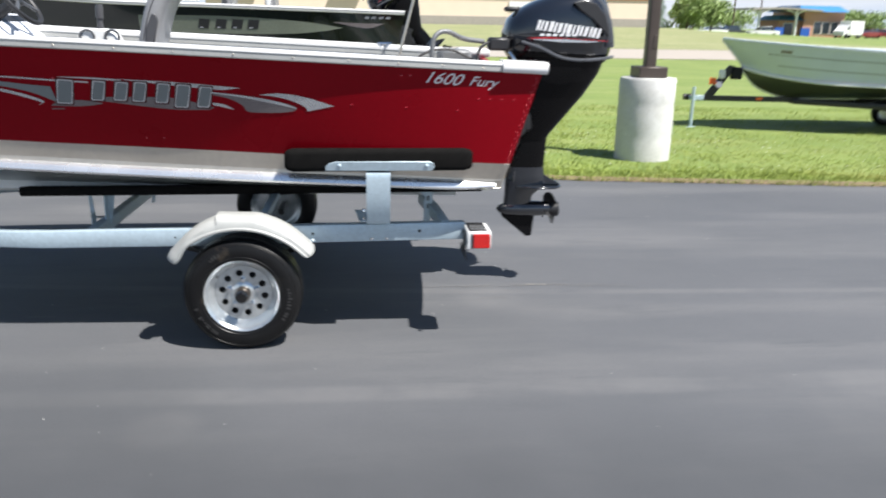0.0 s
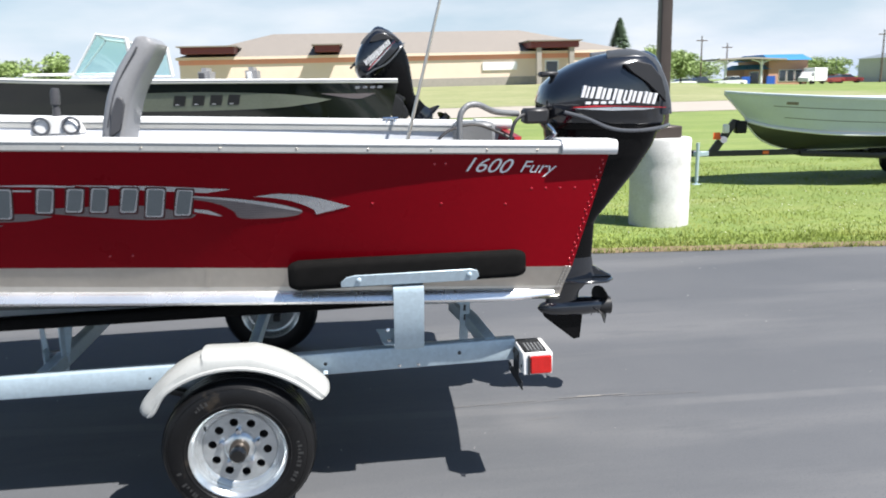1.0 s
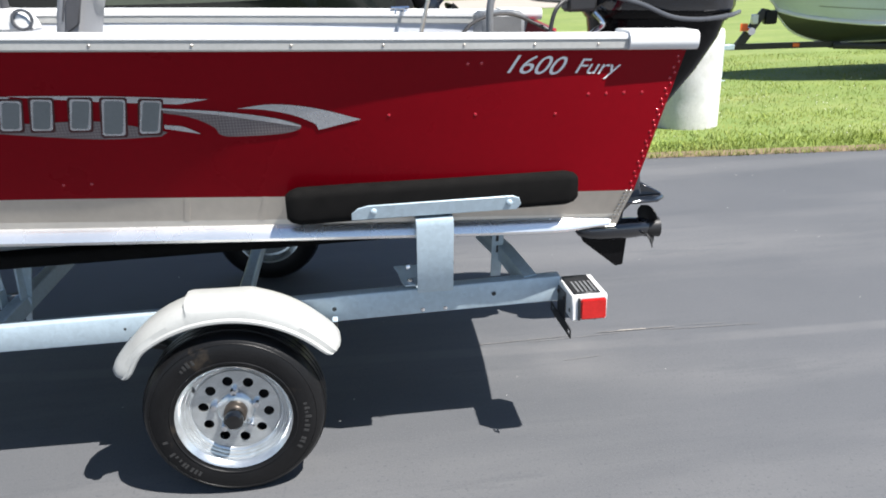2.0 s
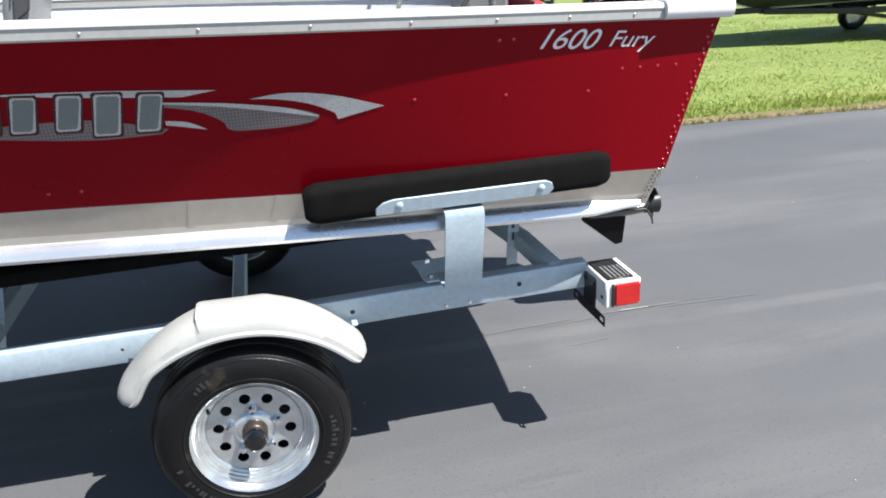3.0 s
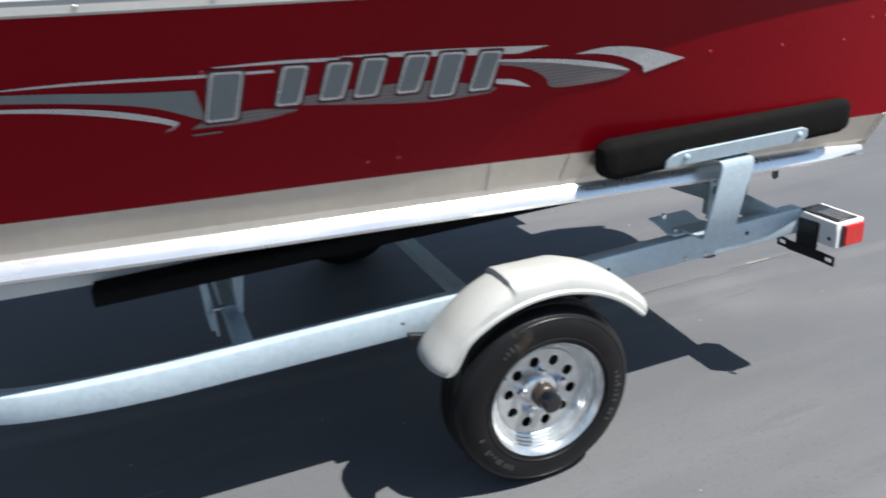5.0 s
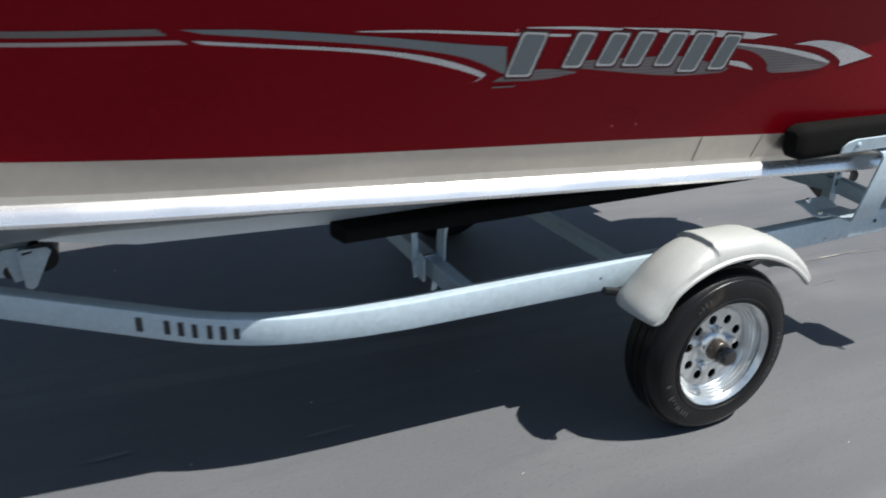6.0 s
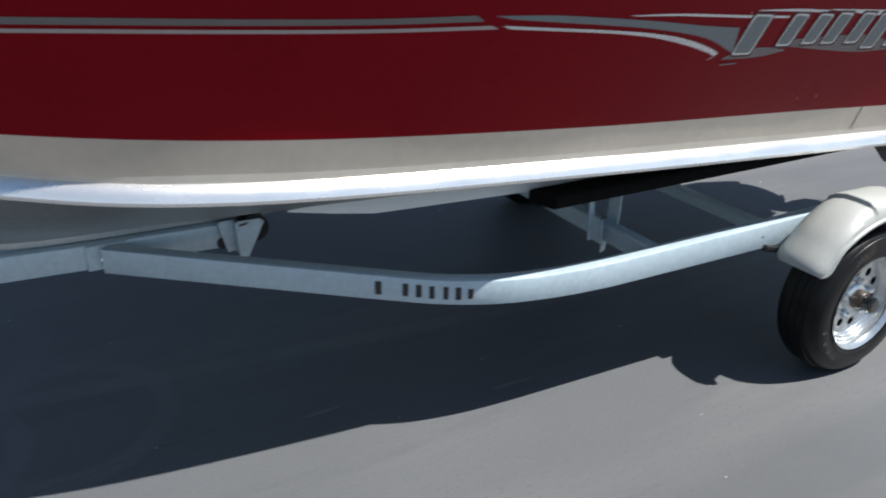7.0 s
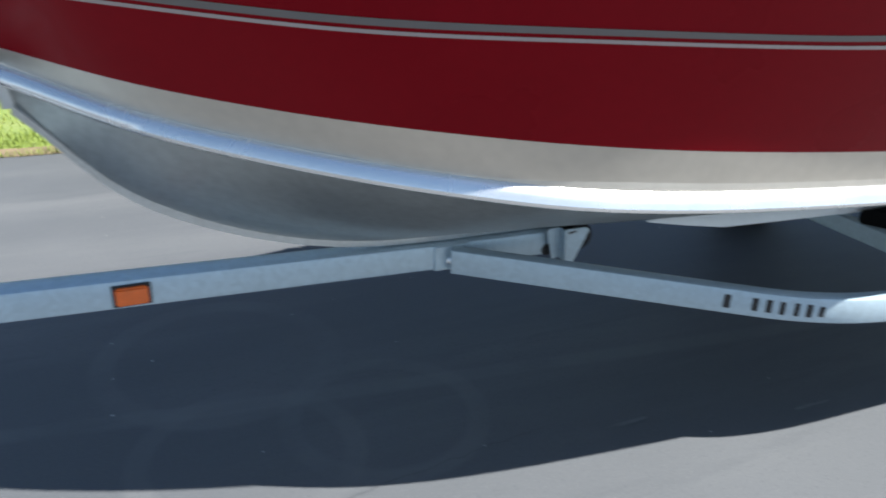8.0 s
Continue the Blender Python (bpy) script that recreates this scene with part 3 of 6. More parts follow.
def rivet_rows(h, root, paint):
    bm = bmesh.new()
    for k in range(26):
        p = h.paint[0].lerp(h.sheer[0], 0.03 + 0.92 * k / 25)
        dome(h.surface(p.x - (0.010, 0.019)[k % 2], p.z, -1, 0.001), 0.0042, 0.0014, 8, bm)
    for x, z in [(0.174, 1.149), (-0.062, 1.161), (-0.309, 1.172), (0.270, 1.202), (0.324, 1.201), (0.378, 1.200), (0.434, 1.198), (-1.170, 1.004), (-1.249, 1.005), (-0.086, 1.306), (-0.047, 1.306), (-1.603, 1.275)]:
        dome(h.surface(x, z, -1, 0.0008), 0.0048, 0.0009, 8, bm)
    part("hull_rivets", bm, RED_HEAD, root, "small round rivet heads along the transom edge")["kind"] = "stuff"
    bm = bmesh.new()
    for k in range(0, 9):
        f = k / 8
        a, b = h.chine[0], h.paint[0]
        p = a.lerp(b, f)
        for dx in (0.010, 0.024):
            dome(h.at(-1, Vector((p.x - dx, p.y, p.z)), 0.003), 0.0042, 0.003, 6, bm)
    part("band_rivets", bm, ALU, root, "aluminium rivet heads")["kind"] = "stuff"
    bm = bmesh.new()
    for i in range(1, N - 2, 2):
        dome(h.at(-1, h.sheer[i], 0.0205, 0.015), 0.0045, 0.003, 8, bm)
    part("gunwale_screws", bm, ALU, root, "small screw heads under the gunwale")["kind"] = "stuff"


def red_boat():
    h = Hull()
    root = thing("fishing_boat", (AXLE_X, YC, 0.62), "red aluminium fishing boat with bare metal bottom on a trailer", "boat")
    hull_parts(h, root, RED, ALU, 1.0, -2.95)
    rivet_rows(h, root, RED)
    # cast corner cap of the gunwale at the stern
    for side in (-1, 1):
        pts = [h.at(side, p, -0.034, 0.025) for p in h.sheer if p.x > 0.30]
        d = (pts[0] - pts[1]).normalized()
        pts = [pts[0] + d * 0.030, pts[0] + d * 0.022] + pts
        bm = bmesh.new()
        rings = []
        for i, p in enumerate(pts):
            k = 0.62 if i == 0 else 1.0
            rings.append([p + Vector((0, side * a * k, b * k)) for a, b in rounded(0.138, 0.054, 0.022, 4)])
        loft(rings, bm)
        part("corner_cap", bm, WHITE, root, "white cast corner cap")
    # lap seams of the lower band
    for x in (-0.91, -0.735):
        i = min(range(N), key=lambda k: abs(h.chine[k].x - x))
        a, b = h.chine[i], h.paint[i]
        pts = [h.at(-1, a.lerp(b, f), 0.001) for f in (0.25, 1.0)]
        bm = sweep([(-0.008, 0), (0.008, 0), (0.008, 0.0012), (-0.008, 0.0012)], pts, up=Vector((0, -1, 0)))
        part("lap_seam", bm, ALU, root)
    # lifting strakes under the bottom
    for side in (-1, 1):
        pts = []
        for i in range(N + 1):
            k, c = h.keel[i], h.chine[i]
            if -2.73 < k.x < 0.3:
                p = k.lerp(c + Vector((0, 0, -0.036)), 0.52)
                pts.append(h.at(side, p, 0, -0.022))
        rings = []
        for i, p in enumerate(pts):
            w = min(1.0, 0.08 + (len(pts) - 1 - i) / 2)
            rings.append([p + Vector((0, side * a * w, b * w)) for a, b in ((-0.03, 0.012), (0.018, 0.024), (0.035, 0.000), (0.040, -0.024), (-0.02, -0.028))])
        part("lifting_strake", loft(rings), WHITE, root, "pale lifting strake under the bottom")

    # --- side graphics, as plain shapes
    g = part("side_graphic", loft([[h.surface(x, z) for z in (1.136, 1.140)] for x in (-1.64, -1.58)], closed=False), DECAL_DARK, root, "silver and grey swoosh graphic")
    decal_poly(h, soft_outline([(-0.723, 1.2119), (-0.63, 1.2196), (-0.517, 1.2037), (-0.388, 1.1642), (-0.509, 1.1386), (-0.52, 1.1592), (-0.583, 1.1884), (-0.657, 1.2055)], (0, 3, 4)), SILVER, g, "swoosh")
    decal(h, [(-0.933, 1.2230), (-0.778, 1.2065), (-0.638, 1.1820), (-0.556, 1.1540)], [(-0.933, 1.2181), (-0.786, 1.1976), (-0.653, 1.1710), (-0.559, 1.1510)], SILVER, g, "swoosh", out=0.0024)
    decal_poly(h, soft_outline([(-0.926, 1.2231), (-0.778, 1.2046), (-0.634, 1.181), (-0.556, 1.154), (-0.601, 1.1339), (-0.739, 1.1309), (-0.781, 1.1384), (-0.796, 1.162), (-0.851, 1.1921), (-0.929, 1.2102)], (0, 9)), DECAL_DARK, g, "swoosh")
    decal(h, [(-1.318, 1.2748), (-1.056, 1.2623), (-0.796, 1.2419)], [(-1.288, 1.2702), (-1.085, 1.2483), (-0.879, 1.2313)], SILVER, g, "swoosh")
    decal(h, [(-0.929, 1.1747), (-0.878, 1.1663), (-0.834, 1.1439)], [(-0.929, 1.1629), (-0.891, 1.1553), (-0.840, 1.1439)], SILVER, g, "swoosh")
    decal(h, [(-1.456, 1.1931), (-1.239, 1.1959), (-1.091, 1.1912), (-0.924, 1.1531)], [(-1.436, 1.1785), (-1.229, 1.1527), (-1.091, 1.1400), (-0.943, 1.1411)], DECAL_DARK, g, "swoosh", out=0.0014)
    decal(h, [(-1.603, 1.1733), (-1.505, 1.1780), (-1.409, 1.1660)], [(-1.642, 1.1517), (-1.509, 1.1505), (-1.416, 1.1620)], DECAL_DARK, g, "swoosh", out=0.0014)
    decal(h, [(-2.347, 1.2949), (-2.177, 1.2900), (-1.922, 1.2684), (-1.740, 1.2478), (-1.623, 1.2380)], [(-2.303, 1.2851), (-2.168, 1.2733), (-1.925, 1.2498), (-1.730, 1.2164), (-1.608, 1.1674)], DECAL_GREY, g, "swoosh")
    decal(h, [(-2.327, 1.2724), (-1.988, 1.2459), (-1.805, 1.2194), (-1.672, 1.1772), (-1.681, 1.1595)], [(-2.303, 1.2635), (-1.988, 1.2380), (-1.818, 1.2086), (-1.681, 1.1674), (-1.701, 1.1517)], SILVER, g, "swoosh", out=0.0024)
    decal(h, [(-1.993, 1.2841), (-1.828, 1.2822), (-1.603, 1.2694), (-1.456, 1.2619)], [(-1.974, 1.2812), (-1.828, 1.2763), (-1.603, 1.2625), (-1.456, 1.2560)], SILVER, g, "swoosh")
    decal(h, [(-1.584, 1.2823), (-1.436, 1.2797), (-1.308, 1.2720)], [(-1.574, 1.2795), (-1.436, 1.2728), (-1.318, 1.2650)], SILVER, g, "swoosh")
    decal(h, [(-2.390, 1.2969), (-2.650, 1.2967), (-3.128, 1.3090), (-3.602, 1.3220), (-4.122, 1.3600)], [(-2.371, 1.2831), (-2.650, 1.2840), (-3.128, 1.2955), (-3.602, 1.3075), (-4.122, 1.3455)], STRIPE_GREY, g, "stripe", "grey side stripe", n=40)
    decal(h, [(-2.351, 1.2733), (-2.650, 1.2751), (-3.128, 1.2876), (-3.602, 1.2996), (-4.122, 1.3377)], [(-2.332, 1.2645), (-2.650, 1.2673), (-3.128, 1.2798), (-3.602, 1.2918), (-4.122, 1.3298)], STRIPE, g, "stripe", "champagne side stripe", n=40)
    # the maker's mark becomes slanted bars and blocks with pale edges
    def mark(outline, cut=0.005):
        shape = clipped(outline, cut)
        decal_poly(h, frame_outline(shape, 0.011), MAROON_EDGE, g, "mark_edge", out=0.0020)
        face = decal_poly(h, frame_outline(shape, 0.0055), SILVER, g, "mark", "pale-edged grey bar", out=0.0026)
        decal_poly(h, shape, DECAL_GREY, face, "mark_face", out=0.0032)
        return face

    def leaning(x0, x1, z0, z1, lean=0.012):
        return [(x0 + lean, z1), (x1 + lean, z1 - 0.004), (x1 - lean, z0), (x0 - lean, z0 + 0.002)]

    for x0, x1, z0, z1 in ((-1.594, -1.536, 1.166, 1.266), (-1.442, -1.398, 1.182, 1.262), (-1.344, -1.300, 1.182, 1.258), (-1.264, -1.220, 1.178, 1.258),
                           (-1.164, -1.120, 1.174, 1.254), (-1.082, -1.032, 1.154, 1.250), (-0.982, -0.938, 1.156, 1.242)):
        mark(leaning(x0, x1, z0, z1))

    # model number and the word behind it, laid on the curve of the side
    a, b, c = h.surface(0.045, 1.295, -1, 0.0), h.surface(0.20, 1.282, -1, 0.0), h.surface(0.045, 1.245, -1, 0.0)
    ux = (b - a).normalized()
    uz = (a - c).normalized()
    uy = uz.cross(ux).normalized()
    uz = ux.cross(uy)
    m = Matrix((ux, uz, ux.cross(uz))).transposed().to_4x4() @ Matrix.Diagonal((1.10, 0.94, 1.0, 1.0))
    start = h.surface(0.008, 1.277, -1, 0.0)

    def lettering(name, text, size, shear, place, label):
        curve = bpy.data.curves.new(name, "FONT")
        curve.body, curve.size, curve.shear, curve.space_character = text, size, shear, 0.98
        ob = bpy.data.objects.new(name, curve)
        flat = bpy.data.meshes.new_from_object(ob)
        bm = bmesh.new()
        bm.from_mesh(flat)
        bpy.data.objects.remove(ob)
        bpy.data.meshes.remove(flat)
        m.translation = place
        bm.transform(m)
        for v in bm.verts:
            v.co = h.surface(v.co.x, v.co.z, -1, 0.0016)
        part(name, bm, DECAL_WHITE, root, label)

    lettering("model_number", "1600", 0.080, 0.45, start, "white italic model number")
    lettering("model_word", "Fury", 0.066, 0.40, start + ux * 0.211 + uz * 0.006, "white italic lettering")

    # splash well, cleats and cable clutter at the stern
    part("splash_well", box(0.16, 0.50, YC - 0.45, YC + 0.45, 1.10, 1.14, 0.01), ALU, root)
    part("stern_deck", box(-0.45, 0.16, YC - 0.78, YC + 0.78, 1.17, 1.21, 0.01), CARPET, root)
    for y in (YC + 0.88,):
        bm = tube([(-0.150, y, 1.372), (-0.143, y, 1.393), (-0.107, y, 1.393), (-0.100, y, 1.372)], 0.008, 8)
        tube([(-0.170, y, 1.396), (-0.080, y, 1.396)], 0.0075, 8, bm)
        part("cleat", bm, CHROME, root, "polished mooring cleat")
    part("well_tray", box(0.22, 0.42, YC + 0.50, YC + 0.78, 1.14, 1.375, 0.02), LOOM, root, "grey battery tray")
    return h, root


def outboard():
    """A black four-stroke outboard hung on the transom, turned down."""
    root = thing("outboard_motor", (0.52, YC, 1.18), "large glossy black outboard engine clamped to the transom", "outboard engine", "outboard engines")

    def ring(z, x0, x1, w, e=2.6, dz=0.0, n=28):
        cx, a = (x0 + x1) / 2, (x1 - x0) / 2
        out = []
        for k in range(n):
            t = 2 * math.pi * k / n
            c, s = math.cos(t), math.sin(t)
            x = cx + a * math.copysign(abs(c) ** (2 / e), c)
            y = YC + w * math.copysign(abs(s) ** (2 / e), s)
            out.append((x, y, z + dz * (x - cx)))
        return out

    bm = loft([ring(1.385, 0.500, 1.085, 0.172, 3, -0.06), ring(1.42, 0.482, 1.098, 0.188, 3, -0.05), ring(1.50, 0.480, 1.100, 0.196, 3, -0.02),
               ring(1.58, 0.505, 1.090, 0.192, 3, 0.02), ring(1.64, 0.560, 1.070, 0.180, 2.8, 0.06), ring(1.685, 0.635, 1.045, 0.158, 2.6, 0.09),
               ring(1.712, 0.72, 1.01, 0.118, 2.4, 0.09), ring(1.722, 0.80, 0.96, 0.06, 2.2, 0.06)])
    cowl = part("cowl", bm, COWL, root)
    # rear handle bay and its bright brow
    bm = sweep(rounded(0.016, 0.05, 0.007, 2), spline([(0.78, YC - 0.120, 1.702), (0.89, YC - 0.130, 1.706), (0.985, YC - 0.132, 1.672), (1.036, YC - 0.136, 1.59), (1.058, YC - 0.142, 1.50), (1.066, YC - 0.146, 1.43)], 20))
    part("brow", bm, GREY_TRIM, cowl, "satin grey cowl trim")
    bm = sweep(rounded(0.016, 0.05, 0.007, 2), spline([(0.78, YC + 0.120, 1.702), (0.89, YC + 0.130, 1.706), (0.985, YC + 0.132, 1.672), (1.036, YC + 0.136, 1.59), (1.058, YC + 0.142, 1.50), (1.066, YC + 0.146, 1.43)], 20))
    part("brow", bm, GREY_TRIM, cowl)
    bm = slab([(0.835, 1.662), (0.90, 1.676), (0.965, 1.660), (1.018, 1.60), (1.040, 1.53), (1.042, 1.485), (1.01, 1.525), (0.95, 1.58), (0.88, 1.625)], "y", YC - 0.197, YC - 0.165, bevel=0.004)
    part("air_intake", bm, INK, cowl)
    part("cowl_latch", box(0.49, 0.58, YC - 0.03, YC + 0.03, 1.615, 1.64, 0.008), INK, cowl)
    bm = loft([ring(1.36, 0.515, 1.075, 0.150, 3, -0.05), ring(1.385, 0.498, 1.088, 0.176, 3, -0.06), ring(1.40, 0.498, 1.09, 0.178, 3, -0.06)])
    part("cowl_seal", bm, COWL_MATT, cowl)
    bm = loft([ring(1.365, 0.52, 1.07, 0.155, 3, -0.02), ring(1.28, 0.53, 1.045, 0.150, 2.8, 0.02), ring(1.15, 0.55, 0.965, 0.125, 2.6, 0.04), ring(1.03, 0.585, 0.865, 0.095, 2.4, 0.03),
               ring(0.935, 0.580, 0.785, 0.062, 2.4), ring(0.90, 0.570, 0.765, 0.05, 2.4)])
    part("mid_section", bm, COWL_MATT, root)
    bm = sweep(rounded(0.014, 0.018, 0.006, 2), spline([(0.56, YC - 0.190, 1.455), (0.66, YC - 0.197, 1.425), (0.78, YC - 0.200, 1.375), (0.90, YC - 0.196, 1.362), (1.02, YC - 0.172, 1.370), (1.10, YC - 0.10, 1.378)], 24))
    part("side_moulding", bm, GREY_TRIM, root, "satin grey side moulding")
    bm = loft([ring(0.905, 0.575, 0.770, 0.046, 2.2), ring(0.80, 0.552, 0.765, 0.042, 2.2), ring(0.735, 0.540, 0.760, 0.04, 2.2)])
    part("drive_leg", bm, COWL_MATT, root)
    bm = loft([ring(0.735, 0.538, 0.762, 0.043, 2.2), ring(0.68, 0.532, 0.770, 0.043, 2.2), ring(0.635, 0.530, 0.78, 0.046, 2.2), ring(0.56, 0.530, 0.70, 0.036, 2.2), ring(0.50, 0.525, 0.69, 0.034, 2.2)])
    part("gearcase_leg", bm, COWL, root)
    outline = [(0.575, YC), (0.60, YC - 0.06), (0.70, YC - 0.095), (0.82, YC - 0.085), (0.865, YC - 0.04), (0.865, YC + 0.04), (0.82, YC + 0.085), (0.70, YC + 0.095), (0.60, YC + 0.06)]
    part("cavitation_plate", slab(outline, "z", 0.612, 0.626, bevel=0.004), COWL, root)
    part("water_fin", slab([(0.70, 0.625), (0.76, 0.69), (0.86, 0.634), (0.865, 0.625)], "y", YC - 0.02, YC + 0.02, bevel=0.006), COWL, root)
    part("gearcase", lathe([(0.002, 0), (0.022, 0.015), (0.040, 0.06), (0.047, 0.14), (0.047, 0.24), (0.042, 0.31), (0.036, 0.335)], (0.485, YC, 0.478), "x", 20), COWL, root)
    part("skeg", slab([(0.50, 0.475), (0.55, 0.455), (0.72, 0.455), (0.705, 0.31), (0.672, 0.305), (0.52, 0.43)], "y", YC - 0.008, YC + 0.008, bevel=0.003), COWL_MATT, root)
    prop = part("propeller", lathe([(0.034, 0.0), (0.04, 0.02), (0.044, 0.07), (0.046, 0.085), (0.036, 0.083), (0.03, 0.03)], (0.775, YC, 0.474), "x", 20), BLACK_STEEL, root)
    for k in range(3):
        a0 = radians(100 + 120 * k)
        rings = []
        for i, (r, half, twist) in enumerate(((0.035, 22, 0.030), (0.058, 34, 0.032), (0.080, 36, 0.026), (0.096, 24, 0.016), (0.101, 8, 0.006))):
            front, back = [], []
            for j in range(7):
                f = j / 6 * 2 - 1
                a = a0 + radians(half * f)
                x = 0.806 + twist * f
                front.append((x - 0.002, YC + r * math.cos(a), 0.478 + r * math.sin(a)))
                back.append((x + 0.003, YC + r * math.cos(a), 0.478 + r * math.sin(a)))
            rings.append(front + back[::-1])
        part("blade", loft(rings), BLACK_STEEL, prop)
    # clamp, swivel and steering link
    part("clamp_bracket", slab([(0.40, 0.86), (0.52, 0.86), (0.62, 0.95), (0.62, 1.26), (0.50, 1.26)], "y", YC - 0.13, YC - 0.095, bevel=0.008), BLACK_STEEL, root)
    part("clamp_bracket", slab([(0.40, 0.86), (0.52, 0.86), (0.62, 0.95), (0.62, 1.26), (0.50, 1.26)], "y", YC + 0.095, YC + 0.13, bevel=0.008), BLACK_STEEL, root)
    part("swivel", box(0.56, 0.67, YC - 0.09, YC + 0.09, 0.95, 1.24, 0.02), BLACK_STEEL, root)
    part("lower_bracket", slab([(0.375, 0.80), (0.56, 0.80), (0.60, 0.90), (0.58, 1.10), (0.47, 1.10)], "y", YC - 0.085, YC + 0.085, bevel=0.012), BLACK_STEEL, root)
    for yy in (YC - 0.088, YC + 0.085):
        part("bracket_bolt", lathe([(0.016, -0.004), (0.016, 0.004), (0.008, 0.007)], (0.47, yy, 0.865), "y", 12, caps=True), CHROME, root)
    part("rigging_port", box(0.385, 0.50, YC - 0.16, YC - 0.06, 1.405, 1.475, 0.012), INK, root)
    bm = tube(spline([(0.50, YC - 0.12, 1.40), (0.53, YC - 0.14, 1.36), (0.50, YC - 0.13, 1.33), (0.44, YC - 0.1, 1.28)], 12), 0.011, 8)
    part("steering_link", bm, CHROME, root)
    # cowl graphics, as plain shapes
    def side_y(x, z):
        return YC - 0.1995 if z > 1.45 else YC - 0.199
    tag = part("cowl_graphic", slab([(0.590, 1.476), (0.70, 1.482), (1.04, 1.466), (1.04, 1.463), (0.80, 1.475), (0.62, 1.473)], "y", YC - 0.2005, YC - 0.196), RED_DECAL, cowl, "red and silver pinstripe")
    part("pinstripe", slab([(0.60, 1.470), (0.80, 1.471), (1.0, 1.462), (0.93, 1.456), (0.78, 1.456)], "y", YC - 0.2003, YC - 0.196), SILVER, cowl)
    at = 0.634
    for k, w in enumerate((0.014, 0.010, 0.014, 0.020, 0.012, 0.018, 0.013, 0.020, 0.010, 0.013, 0.013, 0.018, 0.012, 0.016, 0.014)):
        z0, hgt = 1.520 - 0.115 * (at - 0.632), 0.050 if k % 3 else 0.053
        bm = slab([(at + 0.014, z0 + hgt), (at + w + 0.014, z0 + hgt - 0.002), (at + w, z0 - 0.001), (at, z0)], "y", YC - 0.2025, YC - 0.180)
        part("mark", bm, DECAL_WHITE, cowl, "white slanted bar")
        at += w + (0.007, 0.010, 0.012)[k % 3]
    for k in range(6):
        x0 = 0.655 + 0.036 * k
        part("small_mark", slab([(x0 + 0.004, 1.500), (x0 + 0.028, 1.499), (x0 + 0.024, 1.487), (x0, 1.488)], "y", YC - 0.2015, YC - 0.19), DECAL_WHITE, cowl)
    return root


def cables():
    root = thing("rigging_hose", (0.11, 3.48, 1.14), "grey corrugated rigging hose arching from the stern well to the engine", "hose")
    bm = tube(spline([(0.11, 3.48, 1.14), (0.105, 3.48, 1.40), (0.13, 3.49, 1.475), (0.19, 3.51, 1.490), (0.28, 3.56, 1.455), (0.40, 3.63, 1.44)], 30), 0.0135, 10)
    part("loom", bm, LOOM, root)
    bm = tube(spline([(0.33, 3.56, 1.15), (0.36, 3.58, 1.36), (0.40, 3.60, 1.425), (0.47, 3.64, 1.44)], 16), 0.008, 8)
    part("cable", bm, INK, root)
    bm = tube(spline([(-0.05, 3.55, 1.22), (0.05, 3.60, 1.36), (0.2, 3.66, 1.395), (0.33, 3.68, 1.35), (0.42, 3.66, 1.30)], 20), 0.007, 8)
    part("cable", bm, INK, root)
    rod = thing("pole_light", (-0.06, 4.45, 1.21), "thin silver pole standing in the stern of the boat", "pole light")
    bm = tube([(-0.065, 4.45, 1.20), (-0.035, 4.45, 1.32), (0.155, 4.45, 2.03), (0.18, 4.45, 2.13)], [0.010, 0.010, 0.008, 0.007], 10)
    part("pole", bm, ALU, rod)
    part("lamp_head", lathe([(0.002, 0.05), (0.016, 0.045), (0.018, 0.0), (0.010, -0.01)], (0.183, 4.45, 2.14), "z", 14), WHITE, rod)
    part("socket", lathe([(0.018, 0.0), (0.018, 0.05), (0.012, 0.055)], (-0.065, 4.45, 1.205), "z", 14, caps=True), BLACK_STEEL, rod)


